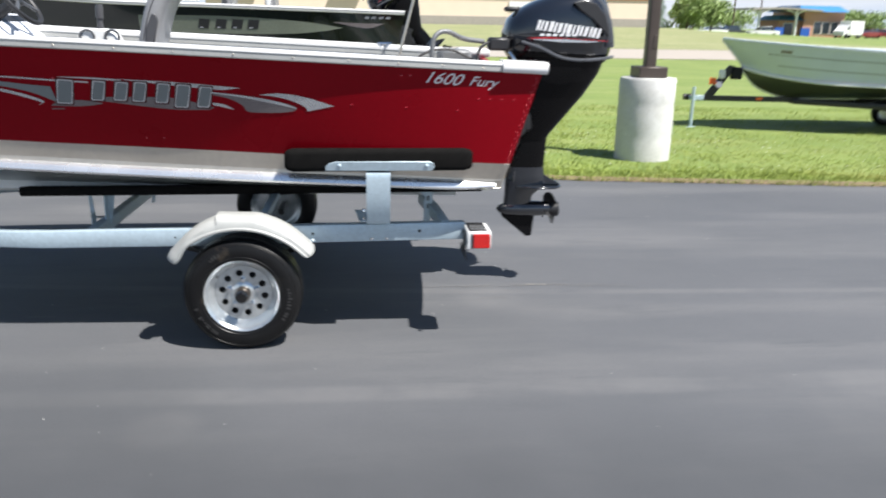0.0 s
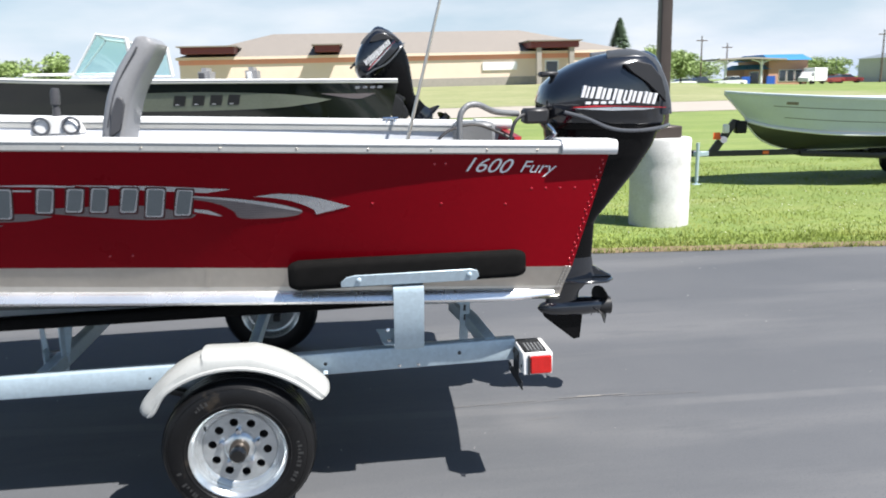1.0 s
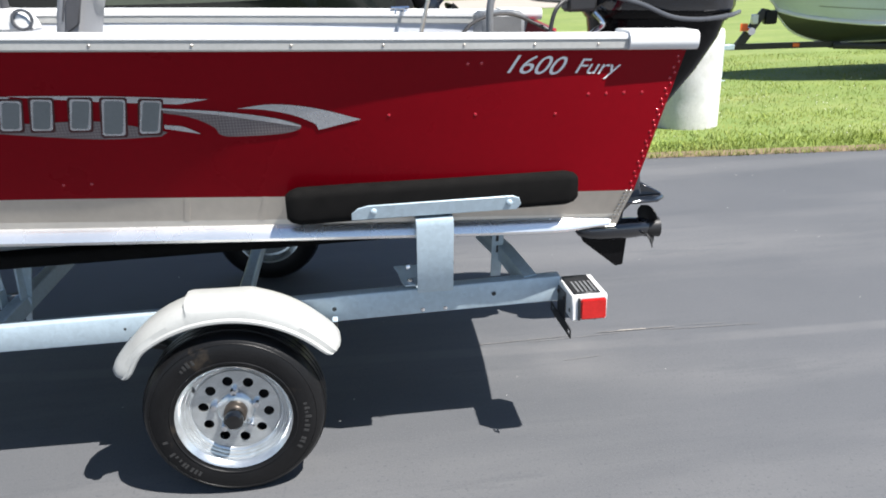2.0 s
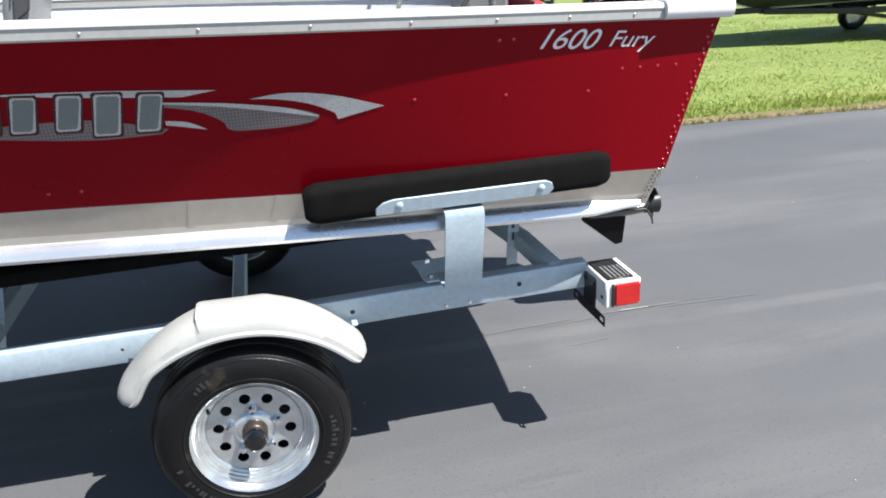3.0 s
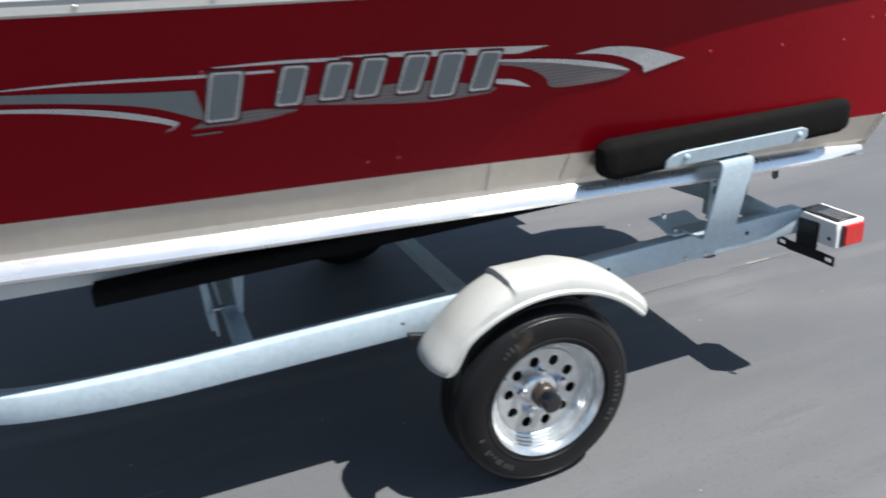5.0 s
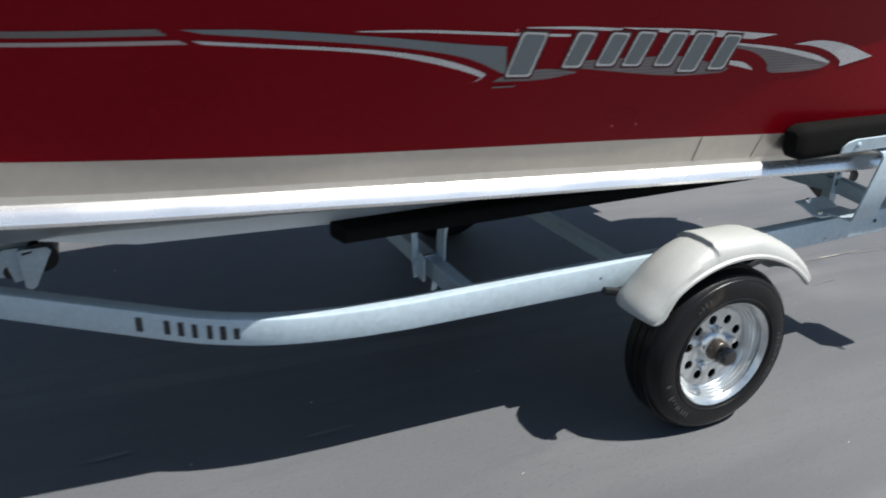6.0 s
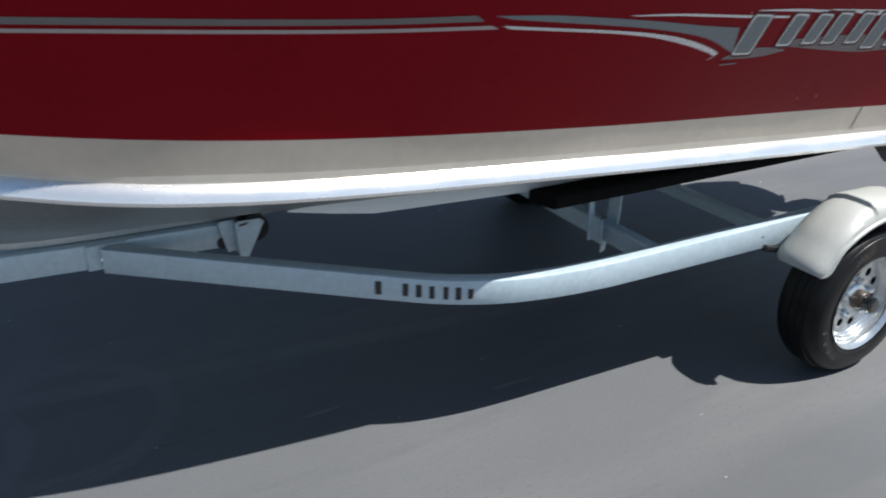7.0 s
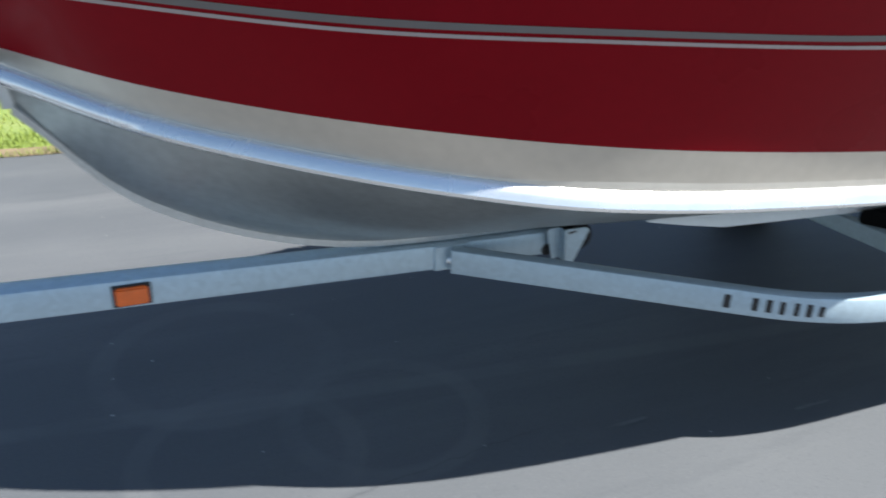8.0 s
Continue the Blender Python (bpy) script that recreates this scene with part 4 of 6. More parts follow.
def helm():
    """Seat, console with wheel, and throttle on the far side of the cockpit."""
    seat = thing("pedestal_chair", (-1.75, 4.2, 1.0), "grey vinyl pedestal chair with a tall padded back", "chair")
    part("pedestal", lathe([(0.16, 0.0), (0.16, 0.012), (0.05, 0.03), (0.038, 0.05), (0.038, 0.22)], (-1.75, 4.2, 1.0), "z", 18), BLACK_STEEL, seat)
    rings = []
    for z, k in ((1.20, 0.9), (1.215, 1.0), (1.27, 1.0), (1.295, 0.92)):
        rings.append([(-1.75 + a * k, 4.2 + b * k, z) for a, b in rounded(0.46, 0.48, 0.08, 4)])
    part("cushion", loft(rings), VINYL_DARK, seat)
    path = spline([(-1.58, 4.2, 1.26), (-1.565, 4.2, 1.40), (-1.505, 4.2, 1.60), (-1.395, 4.2, 1.78), (-1.370, 4.2, 1.835)], 22)
    rings = []
    for i, p in enumerate(path):
        f = i / 22
        d = (path[min(i + 1, 22)] - path[max(i - 1, 0)]).normalized()
        across = Vector((d.z, 0, -d.x))
        thick = (0.095 + 0.02 * math.sin(f * math.pi)) * (0.55 if i == 0 else 1.0) * (1.0 if f < 0.88 else max(0.25, math.sqrt(max(0, 1 - ((f - 0.88) / 0.12) ** 2))))
        wide = 0.34 * (1.0 - 0.25 * max(0, f - 0.5))
        rings.append([p + across * a + Vector((0, b, 0)) for a, b in rounded(thick, wide, min(thick * 0.42, 0.05), 4)])
    back = part("backrest", loft(rings), VINYL, seat)
    part("side_panel", slab([(-1.58, 1.36), (-1.52, 1.40), (-1.49, 1.52), (-1.50, 1.555), (-1.525, 1.56), (-1.56, 1.48)], "y", 4.020, 4.040, bevel=0.006), VINYL_DARK, back)
    part("back_stitch", tube([p + Vector((-0.02, -0.168, 0)) for p in path[6:18]], 0.004, 6), VINYL_DARK, back)

    seat.matrix_basis = pose(-1.75 + 0.06, 4.2, 1.0 - 0.0)
    con = thing("helm_console", (-2.55, 4.2, 1.0), "pale grey helm console on the cockpit floor", "console")
    part("body", slab([(-2.80, 1.0), (-2.38, 1.0), (-2.36, 1.40), (-2.50, 1.54), (-2.74, 1.56), (-2.80, 1.50)], "y", 3.95, 4.62, bevel=0.02), LINER, con)
    part("dash", slab([(-2.50, 1.425), (-2.368, 1.40), (-2.492, 1.535)], "y", 3.99, 4.58), BLACK_STEEL, con)
    con.matrix_basis = pose(-2.45, 4.2, 1.0)
    wheel = thing("steering_wheel", (-2.42, 4.2, 1.52), "black three-spoke steering wheel on the console", "steering wheel")
    c, axis = Vector((-2.36, 4.2, 1.645)), Vector((0.80, 0, 0.60)).normalized()
    u, v = Vector((0, 1, 0)), axis.cross(Vector((0, 1, 0)))
    rim = [c + (u * math.cos(a) + v * math.sin(a)) * 0.165 for a in [2 * math.pi * k / 36 for k in range(37)]]
    part("rim", tube(rim, 0.015, 8, caps=False), INK, wheel)
    part("hub", tube([c - axis * 0.16, c - axis * 0.03, c, c + axis * 0.012], [0.03, 0.03, 0.045, 0.03], 14), INK, wheel)
    for k in range(3):
        a = radians(90 + 120 * k)
        part("spoke", tube([c, c + (u * math.cos(a) + v * math.sin(a)) * 0.16], 0.011, 8), GREY_TRIM, wheel)
    wheel.matrix_basis = pose(-2.32, 4.2, 1.50)
    thr = thing("throttle_lever", (-2.0, 4.48, 1.40), "white throttle box with a dark grip lever", "throttle")
    part("housing", slab([(-2.13, 1.40), (-1.87, 1.40), (-1.89, 1.46), (-1.95, 1.50), (-2.05, 1.50), (-2.11, 1.46)], "y", 4.42, 4.55, bevel=0.012), WHITE, thr)
    part("lever", tube([(-1.985, 4.45, 1.49), (-1.985, 4.45, 1.58)], [0.02, 0.016], 10), VINYL_DARK, thr)
    part("grip", tube([(-1.985, 4.45, 1.56), (-1.982, 4.45, 1.62), (-1.98, 4.45, 1.645)], [0.024, 0.024, 0.019], 12), VINYL_DARK, thr)
    for dx in (-0.075, 0.075):
        part("dial_ring", lathe([(0.048, 0), (0.048, -0.012), (0.036, -0.012), (0.034, 0.0)], (-1.985 + dx, 4.421, 1.45), "y", 18), GREY_TRIM, thr)
    thr.matrix_basis = pose(-1.905, 4.48, 1.365)


# ---- trailer ----


def wheel(x, y, side, name="trailer_wheel"):
    """A road wheel whose outside faces along side (minus: towards the near side)."""
    root = thing(name, (x, y, 0.0), "galvanised ten-hole wheel with a black trailer tyre on the asphalt", "wheel", "trailer wheels")

    def turn(profile, n=48, bm=None):
        return lathe([(r, side * h) for r, h in profile], (x, y, HUB_Z), "y", n, bm)
    R = HUB_Z
    tyre = part("tyre", turn([(0.173, 0.078), (0.183, 0.084), (0.206, 0.089), (0.234, 0.087), (0.256, 0.079), (0.268, 0.068), (R - 0.003, 0.054), (R, 0.022), (R, -0.022), (R - 0.003, -0.054), (0.268, -0.068), (0.256, -0.079), (0.234, -0.087), (0.206, -0.089), (0.173, -0.078)], 56), RUBBER, root)
    for r in (0.192, 0.251):
        part("sidewall_ring", turn([(r - 0.003, 0.0865 if r < 0.23 else 0.0790), (r, 0.0895 if r < 0.23 else 0.0825), (r + 0.003, 0.0875 if r < 0.23 else 0.0785)], 56), RUBBER, tyre)
    # grooves round the tread
    for h in (-0.03, 0.0, 0.03):
        part("tread_rib", turn([(R - 0.003, h - 0.011), (R + 0.003, h - 0.010), (R + 0.003, h + 0.010), (R - 0.003, h + 0.011)], 56), RUBBER, tyre)
    # raised sidewall writing as small bars
    bm = bmesh.new()
    pick = random.Random(5)
    for k in list(range(-5, 6)) + list(range(28, 40)) + list(range(55, 60)):
        a = radians(12 + k * 4.0 + pick.uniform(-0.6, 0.6))
        if pick.random() < 0.2:
            continue
        tall = pick.choice((0.010, 0.016, 0.016, 0.020))
        m = Matrix.Translation((x, y, HUB_Z)) @ Matrix.Rotation(a, 4, "Y")
        made = box(0.215, 0.215 + tall, side * 0.0882 - 0.0010, side * 0.0882 + 0.0010, -0.0028 - tall * 0.1, 0.0028 + tall * 0.05)
        made.transform(m)
        tmp = bpy.data.meshes.new("t")
        made.to_mesh(tmp)
        made.free()
        bm.from_mesh(tmp)
        bpy.data.meshes.remove(tmp)
    part("sidewall_lettering", bm, SIDEWALL, tyre, "raised illegible sidewall lettering")["kind"] = "stuff"
    rim = part("rim", turn([(0.1630, 0.070), (0.1717, 0.082), (0.1775, 0.086), (0.1765, 0.080), (0.1707, 0.075), (0.1668, 0.066), (0.1630, 0.064), (0.1610, 0.053), (0.1562, 0.051), (0.1533, 0.044), (0.1484, 0.042), (0.1455, 0.036), (0.1406, 0.034), (0.1377, 0.029), (0.1300, 0.027)], 56), RIM, root)
    # disc with ten round holes
    bm = bmesh.new()
    holes = 10
    face = side * 0.030
    hole_r, mid = 0.0160, 0.1005
    for k in range(holes):
        a0 = 2 * math.pi * (k + 0.75) / holes
        half = math.pi / holes
        ring_in, ring_out = [], []
        for j in range(24):
            t = 2 * math.pi * j / 24
            du, dv = math.cos(t), math.sin(t)
            # the cell's edge in polar steps about the hole
            f = max(abs(du), abs(dv))
            rr = mid + (0.034 if du > 0 else 0.049) * du / f
            aa = a0 + half * dv / f
            ring_out.append(bm.verts.new((x + rr * math.cos(aa), y + face, HUB_Z + rr * math.sin(aa))))
            ca, sa = math.cos(a0), math.sin(a0)
            hx, hz = mid + hole_r * du, hole_r * dv
            ring_in.append(bm.verts.new((x + hx * ca - hz * sa, y + face, HUB_Z + hx * sa + hz * ca)))
        back = [bm.verts.new(v.co + Vector((0, -side * 0.006, 0))) for v in ring_in]
        for j in range(24):
            i = (j + 1) % 24
            bm.faces.new((ring_out[j], ring_out[i], ring_in[i], ring_in[j]))
            bm.faces.new((ring_in[j], ring_in[i], back[i], back[j]))
    bmesh.ops.remove_doubles(bm, verts=bm.verts[:], dist=0.0004)
    part("disc", bm, RIM, root)
    part("hub_flange", turn([(0.058, 0.027), (0.058, 0.033), (0.051, 0.040), (0.036, 0.042)], 32), RIM, root)
    # added black disc: the shade behind the holes put into colour
    part("dark_backing", turn([(0.139, -0.020), (0.139, -0.022), (0.01, -0.024)], 32), INK, root)
    part("rim_barrel", turn([(0.128, -0.024), (0.150, -0.030), (0.160, -0.055), (0.166, -0.080), (0.174, -0.084), (0.175, -0.080)], 48), RIM, root)
    part("rim_back", turn([(0.140, -0.027), (0.03, -0.029), (0.0005, -0.029)], 32), RIM, root)
    part("hub", turn([(0.036, 0.032), (0.035, 0.068), (0.032, 0.072), (0.027, 0.074)], 28), BROWN_METAL, root)
    part("dust_cap", turn([(0.027, 0.070), (0.027, 0.088), (0.030, 0.090), (0.030, 0.104), (0.023, 0.110), (0.0005, 0.111)], 28), GREASE, root)
    for k in range(5):
        a = 2 * math.pi * k / 5 + 0.3
        c = (x + 0.068 * math.cos(a), y + side * 0.031, HUB_Z + 0.068 * math.sin(a))
        nut = [(0.0125, 0), (0.0125, side * 0.012), (0.009, side * 0.022), (0.0005, side * 0.023)]
        part("lug_nut", lathe(nut, c, "y", 8), CHROME, root)
    part("valve", tube([(x - 0.122, y + side * 0.018, HUB_Z + 0.092), (x - 0.116, y + side * 0.052, HUB_Z + 0.086)], 0.0045, 6), INK, root)
    return root


def fender(root, x, y0, y1, mat):
    """A moulded mudguard with a flat raised crown; y0 is its outer edge."""
    s = -1 if y0 < y1 else 1
    stations = 96
    rings = []
    for i in range(stations + 1):
        deg = 153.5 - 124.5 * i / stations
        a = radians(deg)
        crown = smooth(deg, 73, 81) * (1 - smooth(deg, 105.2, 106.8))
        r = 0.376 + 0.004 * (1 - smooth(deg, 60, 105))
        r += (0.374 / math.cos(radians(deg - 89)) - r) * crown
        near_end = min(i, stations - i) / 5
        k = 1.0 if near_end >= 1 else math.sqrt(max(0.0, 1 - (1 - near_end) ** 2))
        c, sn = math.cos(a), math.sin(a)
        w = abs(y1 - y0)
        rb = 0.309 + 0.036 * ((deg - 90) / 60) ** 2 - 0.024 * smooth(deg, 132, 152)
        r += 0.010 * smooth(abs(deg - 91), 46, 63) + 0.008 * (1 - smooth(deg, 34, 70))
        # outer skirt with a raised rim, rolled shoulder, domed top and rolled inner edge, and the same again inside
        prof = [(0.000, rb), (-0.005, rb + 0.004), (-0.005, rb + 0.011), (0.001, rb + 0.016), (0.004, rb + (r - rb) * 0.55), (0.014, r - 0.018), (0.034, r - 0.004), (0.075, r), (w * 0.62, r - 0.002), (w - 0.040, r - 0.013), (w - 0.012, r - 0.032), (w, r - 0.056),
                (w - 0.008, r - 0.056), (w - 0.020, r - 0.036), (w - 0.045, r - 0.020), (w * 0.6, r - 0.010), (0.075, r - 0.008), (0.038, r - 0.012), (0.020, r - 0.026), (0.012, rb + (r - rb) * 0.5), (0.009, rb)]
        mid_r = r - 0.026
        rings.append([(x + (mid_r + (rr - mid_r) * (0.7 + 0.3 * k)) * c, y0 - s * (o * (0.8 + 0.2 * k) + (1 - k) * 0.012), GUARD_Z + (mid_r + (rr - mid_r) * (0.7 + 0.3 * k)) * sn) for o, rr in prof])
    return part("mudguard", loft(rings), mat, root, "cream moulded plastic mudguard")


RAIL_LINE = []


def trailer(steel, name, label, guard):
    root = thing(name, (AXLE_X, YC, 0.0), label, "boat trailer", "boat trailers")
    z0, z1 = 0.506, 0.584
    zc, hgt = (z0 + z1) / 2, z1 - z0
    half = YC - 2.976
    for side in (-1, 1):
        def Y(off):
            return YC + side * off
        w = 0.05
        # the rails run in and sink a little towards the bow, then bend to the tongue
        path = [Vector((x, Y(half - w / 2 - toe), z)) for x, toe, z in ((0.238, 0.0, zc), (-0.4, 0.010, 0.533), (-1.1, 0.026, 0.514), (-1.80, 0.049, 0.498))]
        bend = spline([(x, Y(half - w / 2 - toe), z) for x, toe, z in ((-1.80, 0.049, 0.498), (-1.95, 0.058, 0.498), (-2.08, 0.076, 0.499), (-2.20, 0.107, 0.501), (-2.34, 0.172, 0.504), (-2.50, 0.275, 0.511))], 20)
        path += bend[1:] + [Vector((-3.15, Y(0.055), 0.545))]
        if side < 0:
            RAIL_LINE[:] = path
        rings = []
        for i, p in enumerate(path):
            d = (path[min(i + 1, len(path) - 1)] - path[max(i - 1, 0)]).normalized()
            across = d.cross(Vector((0, 0, 1))).normalized()
            tall = hgt + 0.011 * smooth(p.x, -2.3, -1.3)
            rings.append([p + across * a + Vector((0, 0, b + (hgt - tall) / 2)) for a, b in rounded(w, tall, 0.006, 2)])
        rail = part("side_rail", loft(rings), steel, root)
        for x in (-1.176, -0.513, 0.013):
            f = (0.238 - x) / 2.038
            part("bolt_hole", lathe([(0.0075, 0), (0.0005, side * 0.0008)], (x, Y(half + 0.0022 - 0.049 * f ** 1.25), zc - 0.052 * f), "y", 12), INK, rail)
        # guide pad, its plate and post
        bm = loft([[(xx, Y(YC - 2.876) + a * k, 0.916 + b * k) for a, b in rounded(0.076, 0.106, 0.024, 4)] for xx, k in ((-0.622, 0.66), (-0.610, 0.86), (-0.585, 1.0), (0.212, 1.0), (0.240, 0.86), (0.252, 0.66))])
        bm.transform(Matrix.Translation((-0.18, 0, 0.925)) @ Matrix.Rotation(radians(-0.5), 4, "Y") @ Matrix.Translation((0.18, 0, -0.925)))
        part("guide_pad", bm, BUNK, root, "black carpeted guide pad")
        o = YC - 2.833
        outline = [(-0.435, 0.868), (0.060, 0.868), (0.072, 0.885), (0.066, 0.905), (0.045, 0.914), (-0.385, 0.912), (-0.415, 0.905), (-0.435, 0.888)]
        bm = slab(outline, "y", Y(o), Y(o - 0.006), bevel=0.0015)
        bm.transform(Matrix.Translation((0, Y(o), 0.89)) @ Matrix.Rotation(radians(-side * 12), 4, "X") @ Matrix.Translation((0, -Y(o), -0.89)))
        plate = part("pad_plate", bm, steel, root)
        for x in (-0.37, 0.035):
            part("plate_bolt", lathe([(0.010, 0), (0.010, side * 0.004), (0.006, side * 0.007), (0.0005, side * 0.0075)], (x, Y(o), 0.893), "y", 10), steel, plate)
        post = [(Y(half - 0.16), 0.859), (Y(o - 0.02), 0.861), (Y(o + 0.004), 0.855), (Y(o + 0.010), 0.838), (Y(0.880), 0.612), (Y(0.872), 0.601), (Y(half - 0.05), 0.596)]
        bm = loft([[(xx, y, z) for xx in (-0.247, -0.135)] + [(xx, y - side * 0.007 * (1 if 1 < i < 6 else 0), z - (0.007 if i <= 1 else 0.003 if i == 2 else -0.006 if i > 4 else 0)) for xx in (-0.135, -0.247)] for i, (y, z) in enumerate(post)])
        part("pad_post", bm, steel, root, "flat galvanised post")
        rise = [(half - 0.003, 0.588), (half - 0.030, 0.590), (half - 0.070, 0.612), (half - 0.095, 0.622)]
        bm = loft([[(x0 - 0.010 * k, Y(off), z + up) for x0, up in ((-0.278, 0.0), (-0.135, 0.0), (-0.135, 0.006), (-0.278, 0.006))] for k, (off, z) in enumerate(rise)])
        part("foot_flange", bm, steel, root, "bent galvanised foot plate")
        part("flange_bolt", lathe([(0.010, 0.0), (0.010, 0.010), (0.006, 0.016), (0.0005, 0.0165)], (-0.262, Y(half - 0.080), 0.621), "z", 8), CHROME, root)
        for x in (-0.225, -0.150):
            part("rail_bolt", lathe([(0.009, 0.0), (0.009, -0.010), (0.005, -0.014), (0.0005, -0.0145)], (x, Y(half - 0.012), 0.506), "z", 8), CHROME, root)
        part("foot_bolt", lathe([(0.010, 0.0), (0.010, 0.008), (0.006, 0.012), (0.0005, 0.0125)], (-0.262, Y(half - 0.022), 0.595), "z", 8), CHROME, root)
        # bunk with its brackets
        bunk = [(0.33, Y(0.53), 0.712), (-1.0, Y(0.53), 0.700), (-1.925, Y(0.53), 0.694)]
        tilt = side * 0.17
        bm = loft([[(px, py + a, pz + b + a * tilt) for a, b in rounded(0.15, 0.048, 0.018, 3)] for px, py, pz in [(0.345, *bunk[0][1:])] + bunk + [(-1.94, *bunk[2][1:])]])
        part("bunk", bm, BUNK, root, "black carpeted bunk board")
        bm = slab([(-1.676, 0.668), (-1.660, 0.668), (-1.650, 0.545), (-1.650, 0.472), (-1.666, 0.468), (-1.672, 0.52)], "y", Y(0.436), Y(0.442))
        slab([(-1.656, 0.472), (-1.650, 0.472), (-1.650, 0.540), (-1.656, 0.560)], "y", Y(0.442), Y(0.490), bm)
        bracket = part("bunk_bracket", bm, steel, root, "galvanised angle bracket bolted to the cross member")
        bm = slab([(-1.588, 0.545), (-1.582, 0.668), (-1.542, 0.668), (-1.564, 0.540), (-1.588, 0.415), (-1.606, 0.410)], "y", Y(0.436), Y(0.442))
        slab([(-1.588, 0.470), (-1.582, 0.470), (-1.578, 0.660), (-1.584, 0.660)], "y", Y(0.442), Y(0.490), bm)
        part("upright", bm, steel, bracket)
        part("saddle", box(-1.652, -1.582, *sorted((Y(0.428), Y(0.446))), 0.532, 0.540, 0.002), CHROME, bracket)
        for x in (-1.660, -1.576):
            part("saddle_nut", lathe([(0.009, 0), (0.009, side * 0.008), (0.0005, side * 0.009)], (x, Y(0.442), 0.520), "y", 6), steel, bracket)
        bm = slab([(0.046, 0.510), (0.082, 0.510), (0.098, 0.705), (0.010, 0.705), (0.054, 0.665)], "y", Y(0.552), Y(0.546))
        slab([(0.076, 0.510), (0.082, 0.510), (0.098, 0.705), (0.092, 0.705)], "y", Y(0.546), Y(0.490), bm)
        strut = part("bunk_strut", bm, steel, root, "slotted angle upright")
        for k in range(2):
            part("slot", slab([(0.066, 0.600 + 0.042 * k), (0.076, 0.600 + 0.042 * k), (0.078, 0.626 + 0.042 * k), (0.068, 0.626 + 0.042 * k)], "y", Y(0.5535), Y(0.552)), INK, strut)
        # tail lamp
        y_out = YC - 2.822
        bm = box(0.235, 0.350, *sorted((Y(y_out - 0.004), Y(half - 0.02))), 0.486, 0.574, 0.004)
        lamp = part("lamp_housing", bm, WHITE if steel is GALV else BLACK_STEEL, root, "white tail lamp housing")
        bm = box(0.262, 0.345, *sorted((Y(y_out + 0.006), Y(y_out - 0.05))), 0.492, 0.562, 0.004, seg=2)
        part("tail_lens", bm, LENS_RED, lamp, "red tail lamp lens")
        part("lens_gasket", box(0.2545, 0.2610, *sorted((Y(y_out + 0.003), Y(y_out - 0.03))), 0.490, 0.564, 0.001), INK, lamp)
        bm = box(0.243, 0.330, *sorted((Y(y_out - 0.012), Y(half - 0.01))), 0.574, 0.579, 0.002)
        part("lamp_top", bm, BLACK_STEEL, lamp, "black ribbed lamp top")
        bm = bmesh.new()
        for k in range(5):
            xx = 0.256 + 0.014 * k
            box(xx, xx + 0.007, *sorted((Y(y_out - 0.018), Y(y_out - 0.105))), 0.579, 0.5815, bm=bm)
        part("lamp_rib", bm, LOOM, lamp)
        part("lamp_screw", lathe([(0.007, 0.0), (0.006, -0.002), (0.0005, -0.0025)], (0.235, Y(y_out - 0.03), 0.515), "x", 10), INK, lamp)
        if side < 0:
            # number plate bracket: a stem and a cross bar with slotted ends
            bracket = part("plate_bracket", slab([(2.893, 0.550), (2.897, 0.556), (2.976, 0.552), (2.982, 0.546), (2.980, 0.455), (2.895, 0.452)], "x", 0.231, 0.2345), BLACK_STEEL, lamp, "black slotted plate bracket")
            part("cross_bar", slab([(2.862, 0.430), (3.012, 0.426), (3.012, 0.460), (2.862, 0.464)], "x", 0.2285, 0.231), BLACK_STEEL, bracket)
            for y0, y1 in ((2.818, 2.862), (3.012, 3.056)):
                ym, zm = (y0 + y1) / 2, 0.446
                rings = []
                for k in range(21):
                    a = 2 * math.pi * k / 20
                    c, sn = math.cos(a), math.sin(a)
                    edge = [(math.copysign(min(abs(c) * 1.5, 1.0), c) * w, math.copysign(min(abs(sn) * 1.5, 1.0), sn) * v) for w, v in ((0.023, 0.017), (0.013, 0.007))]
                    rings.append([(0.231, ym + edge[0][0], zm + edge[0][1]), (0.2285, ym + edge[0][0], zm + edge[0][1]), (0.2285, ym + edge[1][0], zm + edge[1][1]), (0.231, ym + edge[1][0], zm + edge[1][1])])
                part("slotted_end", loft(rings, caps=False), BLACK_STEEL, bracket)
            for yy in (2.905, 2.968):
                part("bracket_bolt", lathe([(0.007, 0.0), (0.007, -0.004), (0.0005, -0.005)], (0.231, yy, 0.535), "x", 8), BROWN_METAL, bracket)
        # mudguard with its stay
        yo, yi = Y(YC - 2.778), Y(half)
        fender(root, AXLE_X, yo, yi, guard)
        part("guard_stay", box(AXLE_X + 0.316, AXLE_X + 0.334, *sorted((Y(half), Y(half + 0.030))), 0.498, 0.506, 0.002), steel, root)
        part("leaf_spring", sweep(rounded(0.045, 0.02, 0.004, 2), spline([(AXLE_X - 0.33, Y(half - 0.03), 0.47), (AXLE_X, Y(half - 0.03), 0.40), (AXLE_X + 0.33, Y(half - 0.03), 0.47)], 12)), BLACK_STEEL, root)
        # keel roller cheeks
        bm = slab([(-2.780, 0.600), (-2.770, 0.607), (-2.700, 0.606), (-2.688, 0.594), (-2.742, 0.486), (-2.758, 0.478), (-2.772, 0.488)], "y", Y(0.088), Y(0.094), bevel=0.001)
        cheek = part("roller_cheek", bm, steel, root)
        part("cheek_slot", slab([(-2.768, 0.597), (-2.738, 0.601), (-2.740, 0.594), (-2.766, 0.590)], "y", Y(0.094), Y(0.0948)), INK, cheek)
